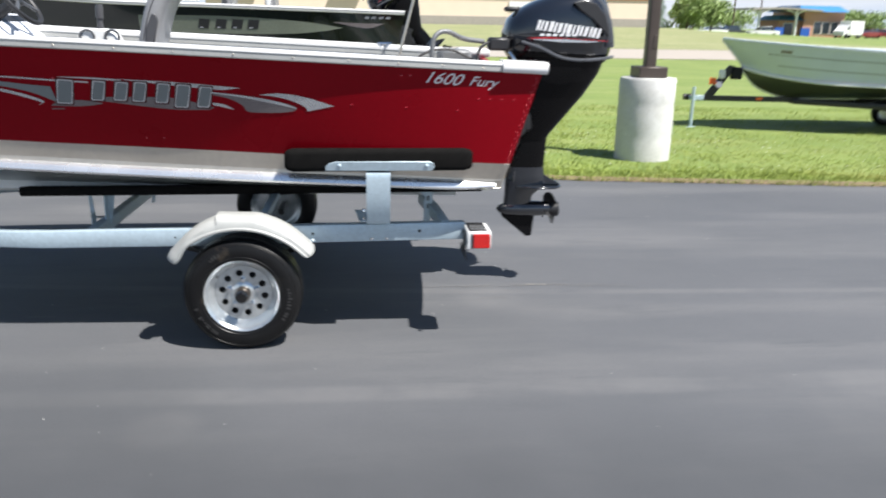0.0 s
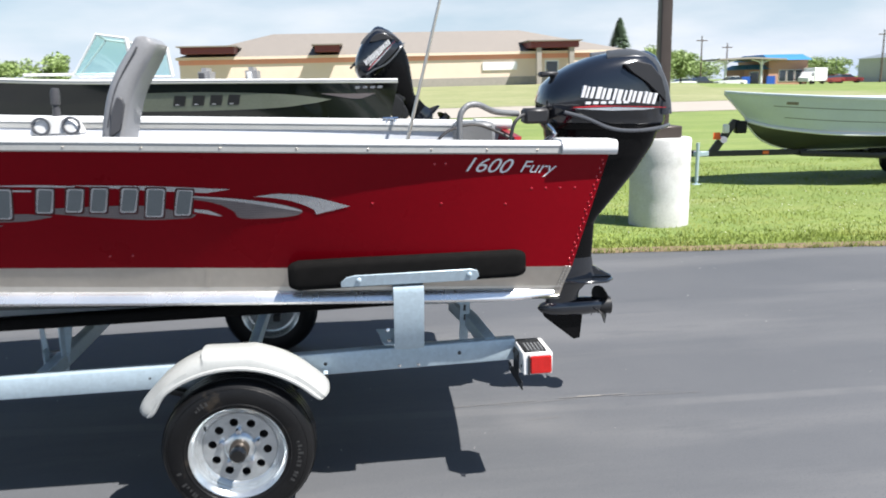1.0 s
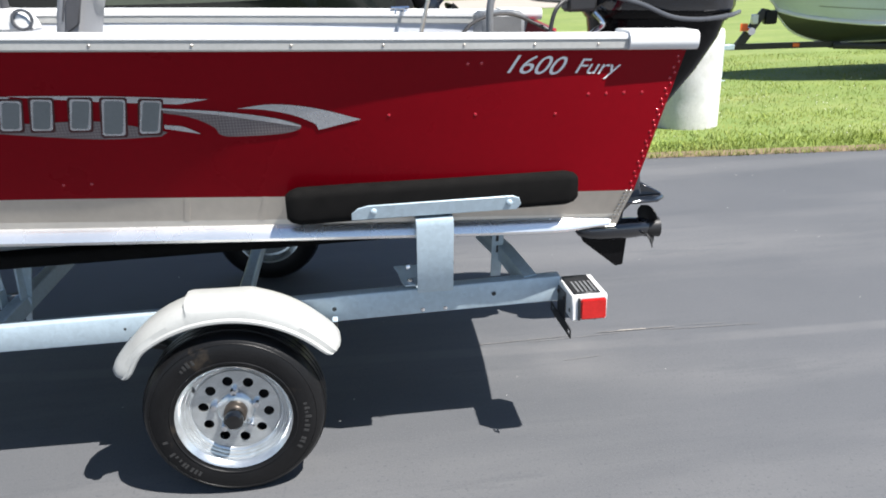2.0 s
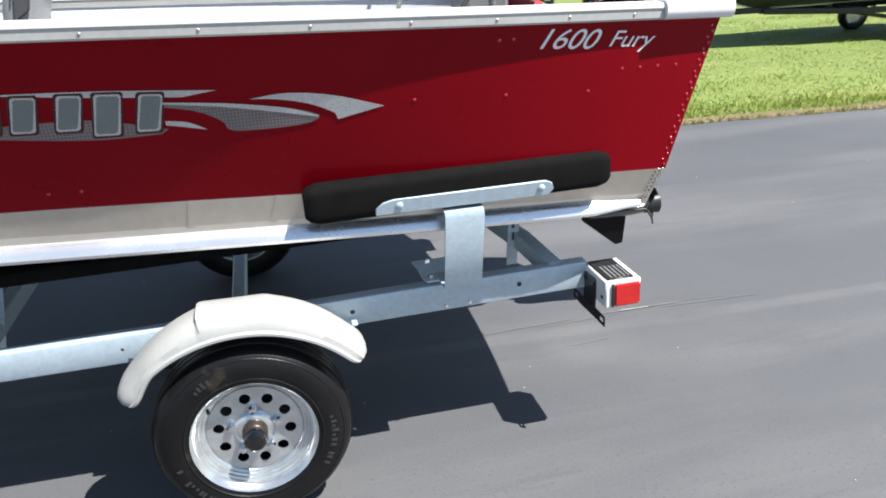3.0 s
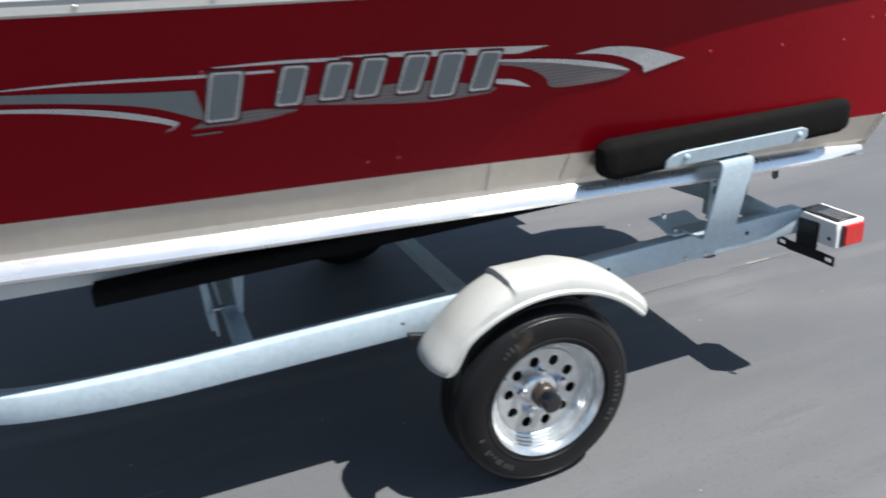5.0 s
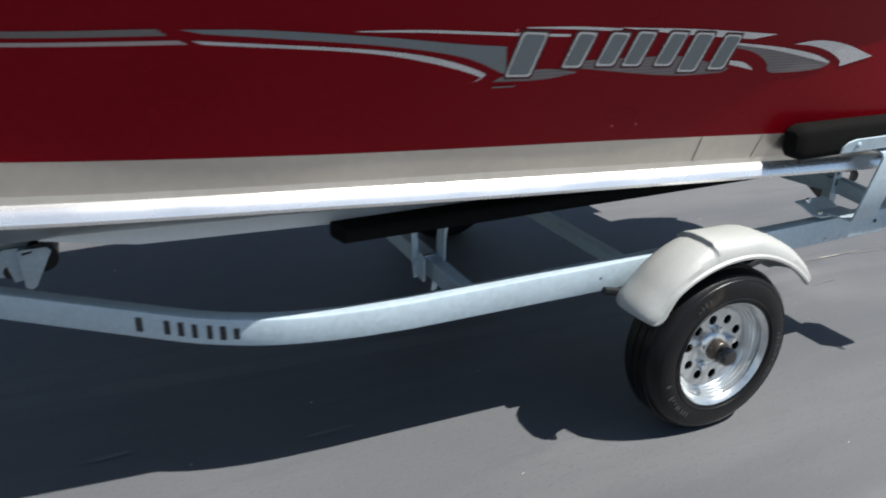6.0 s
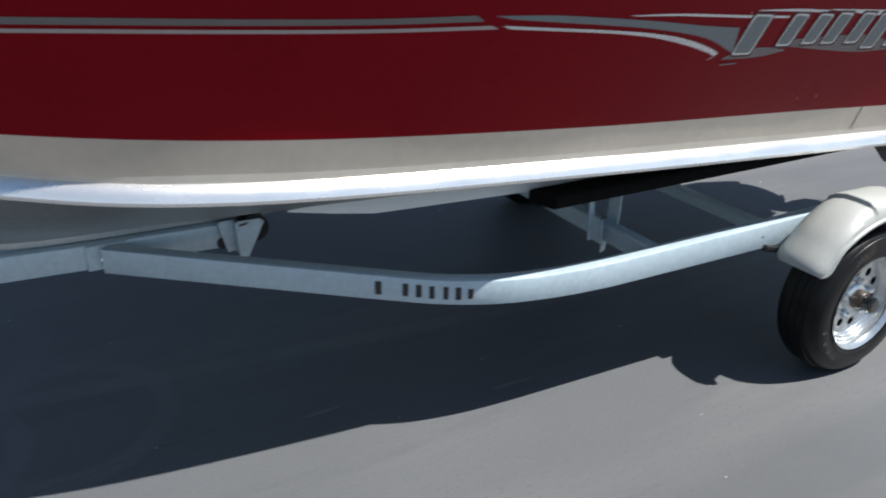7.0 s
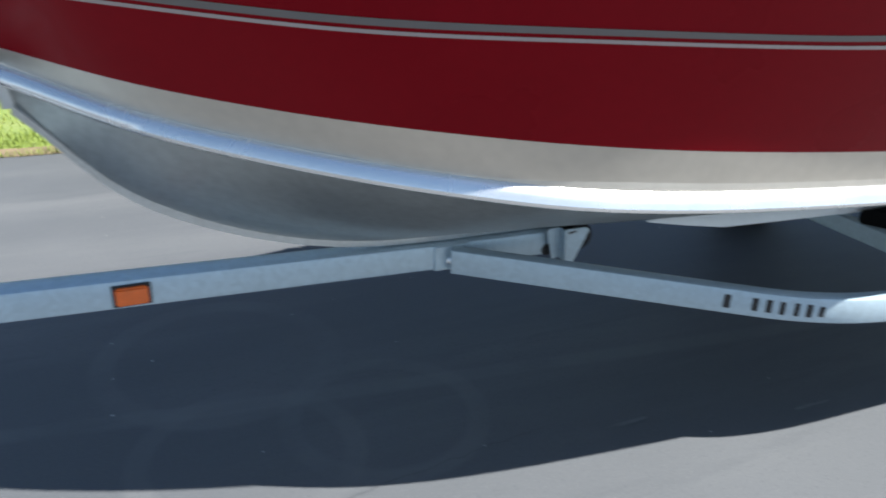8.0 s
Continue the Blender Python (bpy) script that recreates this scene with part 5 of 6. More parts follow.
        bm = slab([(-2.826, 0.596), (-2.815, 0.603), (-2.775, 0.604), (-2.770, 0.500), (-2.800, 0.496)], "y", Y(0.056), Y(0.062), bevel=0.001)
        slab([(-2.776, 0.600), (-2.770, 0.600), (-2.766, 0.496), (-2.772, 0.496)], "y", Y(0.060), Y(0.090), bm)
        part("cheek_bracket", bm, steel, cheek)
    # cross members
    for x, z in ((-1.60, 0.500),):
        part("cross_member", box(x - 0.024, x + 0.024, YC - half + 0.06, YC + half - 0.06, z - 0.032, z + 0.032, 0.004), steel, root)
    for side in (-1, 1):
        brace = sweep(rounded(0.05, 0.06, 0.006, 2), [(0.142, YC + side * (half - 0.03), 0.556), (0.10, YC + side * 0.56, 0.596), (0.06, YC + side * 0.30, 0.600)])
        part("corner_brace", brace, steel, root)
    part("axle", box(-0.891, -0.841, YC - half + 0.02, YC + half - 0.02, 0.372, 0.422, 0.006), steel, root)
    for side in (-1, 1):
        part("spindle", box(AXLE_X - 0.02, AXLE_X + 0.02, *sorted((YC + side * (half - 0.06), YC + side * (half + (0.05 if side < 0 else 0.16)))), HUB_Z - 0.02, HUB_Z + 0.02, 0.005), BLACK_STEEL, root)
    # tongue
    tongue = part("tongue", sweep(rounded(0.08, 0.080, 0.007, 2), [(-2.74, YC, 0.544), (-3.2, YC, 0.549), (-5.4, YC, 0.615)]), steel, root)
    part("joint_gusset", box(-3.205, -3.09, YC - 0.047, YC + 0.047, 0.507, 0.587, 0.003), steel, root)
    for side in (-1, 1):
        part("pin_hole", lathe([(0.021, 0), (0.0005, side * 0.0008)], (-2.808, YC + side * 0.0405, 0.522), "y", 16), INK, tongue)
        part("joint_bolt", lathe([(0.013, 0), (0.013, side * 0.008), (0.008, side * 0.012), (0.0005, side * 0.0125)], (-3.155, YC + side * 0.047, 0.540), "y", 8), CHROME, root)
    bm = lathe([(0.02, -0.087), (0.046, -0.082), (0.046, -0.02), (0.036, 0.0), (0.046, 0.02), (0.046, 0.082), (0.02, 0.087)], (-2.716, YC, 0.572), "y", 20, caps=True)
    part("keel_roller", bm, RUBBER, root, "black rubber keel roller")
    for side in (-1, 1):
        lens = part("marker_lamp", box(-4.100, -4.018, *sorted((YC + side * 0.041, YC + side * 0.058)), 0.549, 0.599, 0.005, seg=2), LENS_AMBER, root, "amber side marker lamp")
        part("marker_base", box(-4.107, -4.011, *sorted((YC + side * 0.040, YC + side * 0.046)), 0.543, 0.605, 0.002), BLACK_STEEL, lens)
    part("winch_post", slab([(-4.85, 0.63), (-4.70, 0.63), (-4.47, 1.13), (-4.55, 1.15)], "y", YC - 0.035, YC + 0.035, bevel=0.005), steel, root)
    part("bow_stop", lathe([(0.03, -0.06), (0.05, -0.05), (0.05, 0.05), (0.03, 0.06)], (-4.40, YC, 1.06), "y", 18, caps=True), RUBBER, root)
    part("winch_drum", lathe([(0.06, -0.06), (0.06, -0.055), (0.035, -0.05), (0.035, 0.05), (0.06, 0.055), (0.06, 0.06)], (-4.70, YC, 0.96), "y", 18, caps=True), steel, root)
    part("winch_handle", tube([(-4.70, YC - 0.06, 0.96), (-4.70, YC - 0.12, 0.96), (-4.82, YC - 0.12, 1.08), (-4.82, YC - 0.22, 1.08)], 0.010, 8), steel, root)
    jack = part("jack_tube", tube([(-5.1, YC - 0.09, 0.14), (-5.1, YC - 0.09, 0.95)], 0.028, 14), steel, root)
    part("jack_foot", tube([(-5.1, YC - 0.09, 0.0), (-5.1, YC - 0.09, 0.02), (-5.1, YC - 0.09, 0.03), (-5.1, YC - 0.09, 0.2)], [0.08, 0.08, 0.022, 0.022], 16), steel, jack)
    part("jack_crank", tube([(-5.1, YC - 0.09, 0.95), (-5.1, YC - 0.09, 0.99), (-5.1, YC - 0.24, 0.99), (-5.1, YC - 0.24, 1.05)], 0.008, 8), steel, jack)
    part("coupler", lathe([(0.045, -5.72 + 5.55), (0.05, -0.06), (0.038, 0.0)], (-5.4, YC, 0.615), "x", 14, caps=True), steel, root)
    return root


def rail_mark(root):
    """The stencilled mark on the bent rail becomes plain bars."""
    xs = [-q.x for q in RAIL_LINE]

    def face(x, z, out):
        y = float(np.interp(-x, xs, [q.y for q in RAIL_LINE]))
        y2 = float(np.interp(-x + 0.02, xs, [q.y for q in RAIL_LINE]))
        d = Vector((-0.02, y2 - y, 0)).normalized()
        n = Vector((-d.y, d.x, 0))
        return Vector((x, y, z)) + n * (0.025 + out)

    def lift(x):
        return float(np.interp(-x, xs, [q.z for q in RAIL_LINE]))

    # short upright and low bars, as wide and tall as the mark
    bars = ((0.000, 0.016, -0.020, 0.022), (0.066, 0.080, -0.018, 0.022), (0.098, 0.112, -0.018, 0.022),
            (0.130, 0.143, -0.020, 0.020), (0.164, 0.177, -0.020, 0.020), (0.194, 0.209, -0.021, 0.019), (0.226, 0.240, -0.018, 0.014))
    step = 4
    for a, b, lo, hi in bars:
        x0, x1 = -2.485 + a, -2.485 + b
        bm = loft([[face(x, lift(x) + z, o) for z, o in ((lo, 0.001), (hi, 0.001), (hi, -0.002), (lo, -0.002))] for x in [x0 + (x1 - x0) * i / step for i in range(step + 1)]])
        part("stencil_bar", bm, INK, root, "black stencilled bar")


hull, boat = red_boat()
motor = outboard()
motor.matrix_basis = pose(0.52 + 0.042, YC, 1.18 - 0.012)
cables()
helm()
trail = trailer(GALV, "boat_trailer", "galvanised steel boat trailer with cream mudguards under the red boat", FENDER)
rail_mark(trail)
wheel_near = wheel(AXLE_X, 2.872, -1)
wheel_far = wheel(AXLE_X - 0.05, 2 * YC - 2.872 + 0.10, 1)

# ---- ground ----


def edge_y(x):
    """Where the asphalt ends and the grass begins."""
    return 7.17 - 0.025 * x - 0.09 * max(0.0, x) * min(1.0, max(0.0, x) / 2) + 0.035 * noise.noise(Vector((x * 2.3, 0, 0))) + 0.02 * noise.noise(Vector((x * 9, 3, 0)))


def land_z(x, y):
    z = 0.045 * smooth(y - edge_y(x), 0.0, 0.25)
    return z + 1.35 * smooth(y, 52, 78) * (1 - smooth(x, 32, 48) * 0.8)


bm = bmesh.new()
xs = [-900, -300, -120, -60, -30] + [-20 + 0.5 * k for k in range(81)] + [30, 60, 120, 300, 900]
ys = [-900, -200, -60, -20, -8, -3, 0, 2, 4, 6]
rows = [[bm.verts.new((x, y, 0)) for x in xs] for y in ys]
rows.append([bm.verts.new((x, edge_y(max(-20, min(20, x))), 0)) for x in xs])
for a, b in zip(rows, rows[1:]):
    for i in range(len(xs) - 1):
        bm.faces.new((a[i], a[i + 1], b[i + 1], b[i]))
tagged(part("pavement", bm, ASPHALT, None, smooth=False), "dark sealed asphalt lot with pale wear and fine aggregate", "asphalt", kind="structure")

bm = bmesh.new()
offs = [-0.03, 0.0, 0.06, 0.14, 0.25, 0.5, 1, 2, 3, 4.5, 6, 8, 11, 15, 20, 26, 33, 40, 45, 49, 54, 59, 64, 69, 75, 90, 120, 200, 400, 1500]
rows = []
for o in offs:
    row = []
    for x in xs:
        e = edge_y(max(-20, min(20, x)))
        y = e + o
        z = -0.02 if o < 0 else land_z(x, y) if o < 100 else land_z(x, 99)
        if 0.0 <= o < 5:
            z += 0.012 * noise.noise(Vector((x * 3.1, y * 3.1, 1)))
        row.append(bm.verts.new((x, y, z)))
    rows.append(row)
for a, b in zip(rows, rows[1:]):
    for i in range(len(xs) - 1):
        bm.faces.new((a[i], a[i + 1], b[i + 1], b[i]))
tagged(part("ground", bm, GRASS, None), "mown grass verge that runs to the horizon", "grass", kind="structure")

# pale road across the grass, 5 mm proud
bm = bmesh.new()
rows = [[bm.verts.new((x, y, 0.05 + 0.012 + 1.35 * smooth(y, 52, 78))) for x in range(-300, 301, 20)] for y in (36.0, 40.0, 44.0, 48.0, 51.5)]
for a, b in zip(rows, rows[1:]):
    for i in range(len(a) - 1):
        bm.faces.new((a[i], a[i + 1], b[i + 1], b[i]))
tagged(part("road", bm, ROAD, None, smooth=False), "pale concrete road beyond the grass", "road", kind="structure")

# dry field beyond the road, laid just above the ground
bm = bmesh.new()
rows = []
for y in (51.5, 54, 57, 60, 63, 66, 69, 72, 75, 78, 79.5):
    rows.append([(x, y, land_z(x, y) + 0.03) for x in range(-120, 131, 10)])
loft(rows, bm, closed=False)
tagged(part("verge", bm, DRY_GRASS, None), "dry yellowish field grass beyond the road", "grass", kind="structure")

# dry soil line along the asphalt's edge
bm = bmesh.new()
rows = []
for k in range(161):
    x = -16 + 0.2 * k
    e = edge_y(x)
    w = 0.035 + 0.03 * noise.noise(Vector((x * 5, 7, 0)))
    rows.append([(x, e - w, 0.004), (x, e + 0.02, 0.022), (x, e + 0.07, 0.03)])
loft(rows, bm, closed=False)
tagged(part("soil_edge", bm, SOIL, None), "dry brown soil along the edge of the grass", "soil", kind="structure")

# grass blades where the verge is near, one sheet of stuff
rng = np.random.default_rng(3)


def blades(name, count, x0, x1, o0, o1, h0, h1, width, mat, label):
    px = rng.uniform(x0, x1, count)
    po = o0 + (o1 - o0) * rng.uniform(0, 1, count) ** 1.7
    verts, faces = [], []
    for x, o in zip(px, po):
        y = edge_y(x) + o
        z = land_z(x, y) - 0.01
        clump = 0.6 + 0.8 * (noise.noise(Vector((x * 1.3, y * 1.3, 5))) + 0.5)
        hgt = rng.uniform(h0, h1) * max(0.35, clump)
        a = rng.uniform(0, 6.283)
        lean = rng.uniform(0.1, 0.9) * hgt
        dx, dy = math.cos(a), math.sin(a)
        i = len(verts)
        verts += [(x - dy * width, y + dx * width, z), (x + dy * width, y - dx * width, z), (x + dx * lean, y + dy * lean, z + hgt)]
        faces.append((i, i + 1, i + 2))
    me = bpy.data.meshes.new(name)
    me.from_pydata(verts, [], faces)
    me.materials.append(mat)
    return tagged(new(name, me), label, "grass", kind="stuff")


blades("grass_edge", 20000, -7.5, 7.0, -0.03, 0.35, 0.028, 0.070, 0.005, BLADE, "ragged grass blades along the asphalt edge")
blades("grass_verge", 110000, -7.5, 10.5, 0.1, 7.5, 0.022, 0.046, 0.006, BLADE, "short mown grass blades on the verge")

bm = bmesh.new()
for _ in range(170):
    x, o = rng.uniform(0.8, 6.5), rng.uniform(0.3, 4.0)
    y = edge_y(x) + o
    m = Matrix.Translation((x, y, land_z(x, y) + rng.uniform(0.03, 0.05)))
    bmesh.ops.create_icosphere(bm, subdivisions=1, radius=rng.uniform(0.004, 0.008), matrix=m)
tagged(part("clover_heads", bm, CLOVER, None), "white clover heads scattered in the grass", "clover", kind="stuff")


def flat_patch(name, outline, mat, z, label, category):
    bm = bmesh.new()
    bm.faces.new([bm.verts.new((x, y, z)) for x, y in outline])
    bmesh.ops.triangulate(bm, faces=bm.faces[:])
    return tagged(part(name, bm, mat, None, smooth=False), label, category, kind="structure")


def wander(p, q, w, n, seed, jitter):
    """The outline of a thin irregular line from p to q."""
    p, q = Vector((*p, 0)), Vector((*q, 0))
    d = (q - p).normalized()
    s = Vector((-d.y, d.x, 0))
    left, right = [], []
    for k in range(n + 1):
        c = p.lerp(q, k / n) + s * jitter * noise.noise(Vector((k * 0.7, seed, 0)))
        ww = w * (0.5 + 0.9 * abs(noise.noise(Vector((k * 1.1, seed, 4)))))
        left.append((c + s * ww)[:2])
        right.append((c - s * ww)[:2])
    return left + right[::-1]


SEAMS = [((-5.2, 3.20), (-2.9, 3.50), 0.0015, 4)]
for p, q, w, seed in SEAMS:
    flat_patch("tar_seam", wander(p, q, w, 60, seed, 0.02), CRACK, 0.004, "thin dark seam in the asphalt", "seam")
# pale scrapes where something hard was dragged over the seal coat
SCRAPES = [((0.05, 3.672), (0.50, 3.682), 0.0030, 11), ((0.30, 3.655), (0.72, 3.668), 0.0022, 12), ((0.62, 3.688), (0.98, 3.684), 0.0050, 13), ((0.90, 3.664), (1.36, 3.640), 0.0030, 14),
           ((1.02, 3.690), (1.22, 3.676), 0.0020, 15), ((0.40, 3.462), (0.56, 3.475), 0.0022, 16)]
for p, q, w, seed in SCRAPES:
    flat_patch("scrape_mark", wander(p, q, w, 40, seed, 0.006), SCRAPE, 0.0042, "thin pale scrape mark on the asphalt", "scrape mark")
flat_patch("scrape_mark", wander((0.715, 3.690), (0.845, 3.684), 0.0060, 16, 17, 0.005), CHALK, 0.0050, "short chalky scrape mark on the asphalt", "scrape mark")
# pale drip stains
for cx, cy, rx, ry, seed in ((-1.985, 3.275, 0.07, 0.008, 9), (-2.62, 3.42, 0.09, 0.007, 6)):
    ring = []
    for k in range(26):
        a = 2 * math.pi * k / 26
        r = 1 + 0.55 * noise.noise(Vector((math.cos(a) * 1.6, math.sin(a) * 1.6, seed)))
        ring.append((cx + rx * r * math.cos(a), cy + ry * r * math.sin(a)))
    flat_patch("dried_stain", ring, STAIN, 0.005, "pale dried drip stain on the asphalt", "stain")
# loose chips
bm = bmesh.new()
for _ in range(130):
    x, y = rng.uniform(-4.5, 3.5), rng.uniform(0.6, 6.8)
    m = Matrix.Translation((x, y, 0.003)) @ Matrix.Rotation(rng.uniform(0, 6), 4, "Z") @ Matrix.Diagonal((1, rng.uniform(0.4, 1), 0.4, 1))
    bmesh.ops.create_icosphere(bm, subdivisions=1, radius=rng.uniform(0.002, 0.005), matrix=m)
tagged(part("loose_chips", bm, CONCRETE, None), "pale chips and seed husks on the asphalt", "debris", kind="stuff")

# ---- lamp post on its concrete pier ----
pier = thing("light_pole", (2.96, 8.05, 0.03), "brown steel light pole on a round concrete pier in the grass", "light pole")
bm = lathe([(0.315, 0.0), (0.318, 0.25), (0.314, 0.30), (0.318, 0.34), (0.317, 0.62), (0.313, 0.66), (0.317, 0.70), (0.317, 0.93), (0.305, 0.955), (0.0005, 0.957)], (2.96, 8.05, 0.02), "z", 44)
part("concrete_pier", bm, CONCRETE, pier, "pale cast concrete pier")
part("base_cover", box(2.96 - 0.165, 2.96 + 0.165, 8.05 - 0.165, 8.05 + 0.165, 0.976, 1.10, 0.012), POLE, pier)
pole = part("pole_shaft", loft([[(2.96 + a * k, 8.05 + b * k, z) for a, b in rounded(0.125, 0.125, 0.015, 3)] for z, k in ((1.09, 1.0), (6.5, 0.85))]), POLE, pier)
part("hand_cover", box(2.96 + 0.0, 2.96 + 0.05, 8.05 - 0.068, 8.05 - 0.06, 1.30, 1.44, 0.003), POLE, pole)

# ---- the dark boat behind ----


def dark_boat():
    h = Hull(yc=8.98, sx=1.12, dx=-0.46, sb=1.02, sz=1.35, dz=0.05, rise=0.033)
    root = thing("fishing_boat", (-1.6, 8.98, 0.68), "glossy black fishing boat with white gunwale and windshield, on a trailer", "boat")
    hull_parts(h, root, BLACK_PAINT, BLACK_PAINT, 1.15, -3.9)
    for x0 in (-2.03, -1.85, -1.68, -1.51):
        decal_poly(h, [(x0 + 0.012, 1.535), (x0 + 0.125, 1.53), (x0 + 0.10, 1.435), (x0 - 0.012, 1.438)], INK, root, "mark", "dark block mark", out=0.0050)
        decal_poly(h, [(x0 + 0.012, 1.456), (x0 + 0.05, 1.455), (x0 + 0.045, 1.441), (x0 + 0.008, 1.442)], SILVER, root, "mark_glint", out=0.006)
    decal(h, [(-2.65, 1.565), (-1.75, 1.565), (-0.95, 1.525), (-0.5, 1.465)], [(-2.65, 1.395), (-1.75, 1.385), (-1.05, 1.395), (-0.65, 1.435)], SMOKE, root, "swoosh", "smoky grey swoosh", out=0.003)
    decal(h, [(-0.6, 1.525), (-0.25, 1.515), (-0.05, 1.515)], [(-0.6, 1.52), (-0.25, 1.465), (-0.06, 1.513)], DECAL_DARK, root, "swoosh", out=0.003)
    for k in range(4):
        x0 = -0.27 + 0.075 * k
        decal_poly(h, [(x0 + 0.012, 1.588), (x0 + 0.06, 1.585), (x0 + 0.048, 1.563), (x0, 1.565)], SILVER, root, "lettering_bar", out=0.005)
    ws = thing("windshield", (-2.9, 8.98, 1.72), "green-tinted wraparound boat windshield in a white frame", "windshield")
    yn, yf = 8.10, 9.86
    zb = 1.755
    for y0 in (yn, yf):
        pane = part("side_pane", slab([(-2.95, zb), (-2.39, zb), (-2.43, zb + 0.335), (-2.70, zb + 0.375)], "y", y0 - 0.004, y0 + 0.004), GLASS, ws, "green tinted pane")
        pane.visible_shadow = False
        bm = tube([(-2.95, y0, zb), (-2.70, y0, zb + 0.375), (-2.43, y0, zb + 0.335)], 0.011, 8)
        tube([(-2.43, y0, zb + 0.335), (-2.39, y0, zb)], 0.020, 8, bm)
        tube([(-3.42, y0 + (0.05 if y0 < 9 else -0.05), zb + 0.01), (-2.39, y0, zb)], 0.014, 8, bm)
        part("frame_bar", bm, WHITE, ws)
    pane = part("front_pane", loft([[(-2.95, yn, zb), (-2.70, yn, zb + 0.375)], [(-3.18, 8.98, zb), (-2.86, 8.98, zb + 0.375)], [(-2.95, yf, zb), (-2.70, yf, zb + 0.375)]], closed=False), GLASS, ws)
    pane.visible_shadow = False
    part("top_bar", tube([(-2.70, yn, zb + 0.375), (-2.86, 8.98, zb + 0.375), (-2.70, yf, zb + 0.375)], 0.013, 8), WHITE, ws)
    part("centre_post", tube([(-3.18, 8.98, zb), (-2.86, 8.98, zb + 0.375)], 0.011, 8), WHITE, ws)
    for x, pale in ((-1.95, False), (-1.47, True)):
        s = thing("pedestal_chair", (x, 8.75, 1.15), "two-tone pedestal chair in the dark boat", "chair", "seats of the dark boat")
        part("pedestal", tube([(x, 8.75, 1.15), (x, 8.75, 1.40)], 0.035, 10), BLACK_STEEL, s)
        part("cushion", box(x - 0.22, x + 0.2, 8.53, 8.97, 1.40, 1.47, 0.025, seg=2), VINYL_DARK, s)
        back = part("backrest", box(x + 0.08, x + 0.20, 8.54, 8.96, 1.45, 1.81, 0.035, seg=2), VINYL, s)
        part("back_panel", box(x + 0.10 if pale else x + 0.09, x + 0.15, 8.535, 8.545, 1.60, 1.76, 0.004), WHITE if pale else VINYL_DARK, back)
    rail_bm = tube([(-4.4, 8.25, 1.76), (-4.36, 8.25, 1.83), (-4.1, 8.2, 1.82), (-4.05, 8.2, 1.75)], 0.012, 8)
    part("bow_rail", rail_bm, CHROME, root)
    return root


dark_boat()
m2 = copy_thing(motor, pose(0.05, 8.98, 1.49, 0, -46, 0))
tagged(m2, "glossy black outboard engine trimmed up on the dark boat")
t2 = copy_thing(trail, pose(AXLE_X - 0.65, 8.98, 0.03))
tagged(t2, "galvanised boat trailer under the dark boat")
for src, y in ((wheel_near, 8.98 - (YC - 2.872)), (wheel_far, 8.98 + (YC - 2.872))):
    w2 = copy_thing(src, pose(AXLE_X - 0.65, y, 0.035))
    tagged(w2, "galvanised trailer wheel standing on the grass")

# ---- the sage boat on its black trailer ----
SAGE_POSE = pose(8.10, 10.52, 0.0, 0, 0, -8)


def sage_boat():
    h = Hull(sx=0.83, dx=0.01, sz=0.85, dz=-0.050, rise=0.012, sb=0.92, rake=0.16)
    base = Vector((AXLE_X, YC, 0.0))
    root = thing("jon_boat", base, "sage green aluminium boat with a white rail on a black trailer", "boat")
    hull_parts(h, root, SAGE, SAGE, 0.78, -2.3, lip=SAGE, cap=SAGE, bottom=SAGE_DARK, strake=WHITE)
    for f, name in ((0.62, "side_rib"), (0.18, "side_rib")):
        rib = [p.lerp(q, f) for p, q in zip(h.paint, h.sheer)][2:-8:6]
        decal(h, [(p.x, p.z + 0.006) for p in rib], [(p.x, p.z - 0.006) for p in rib], DECAL_GREY, root, name, n=30)
    decal_poly(h, [(-3.16, 1.235), (-3.02, 1.225), (-3.02, 1.185), (-3.16, 1.195)], DECAL_DARK, root, "badge", "small dark badge", out=0.0050)
    return root


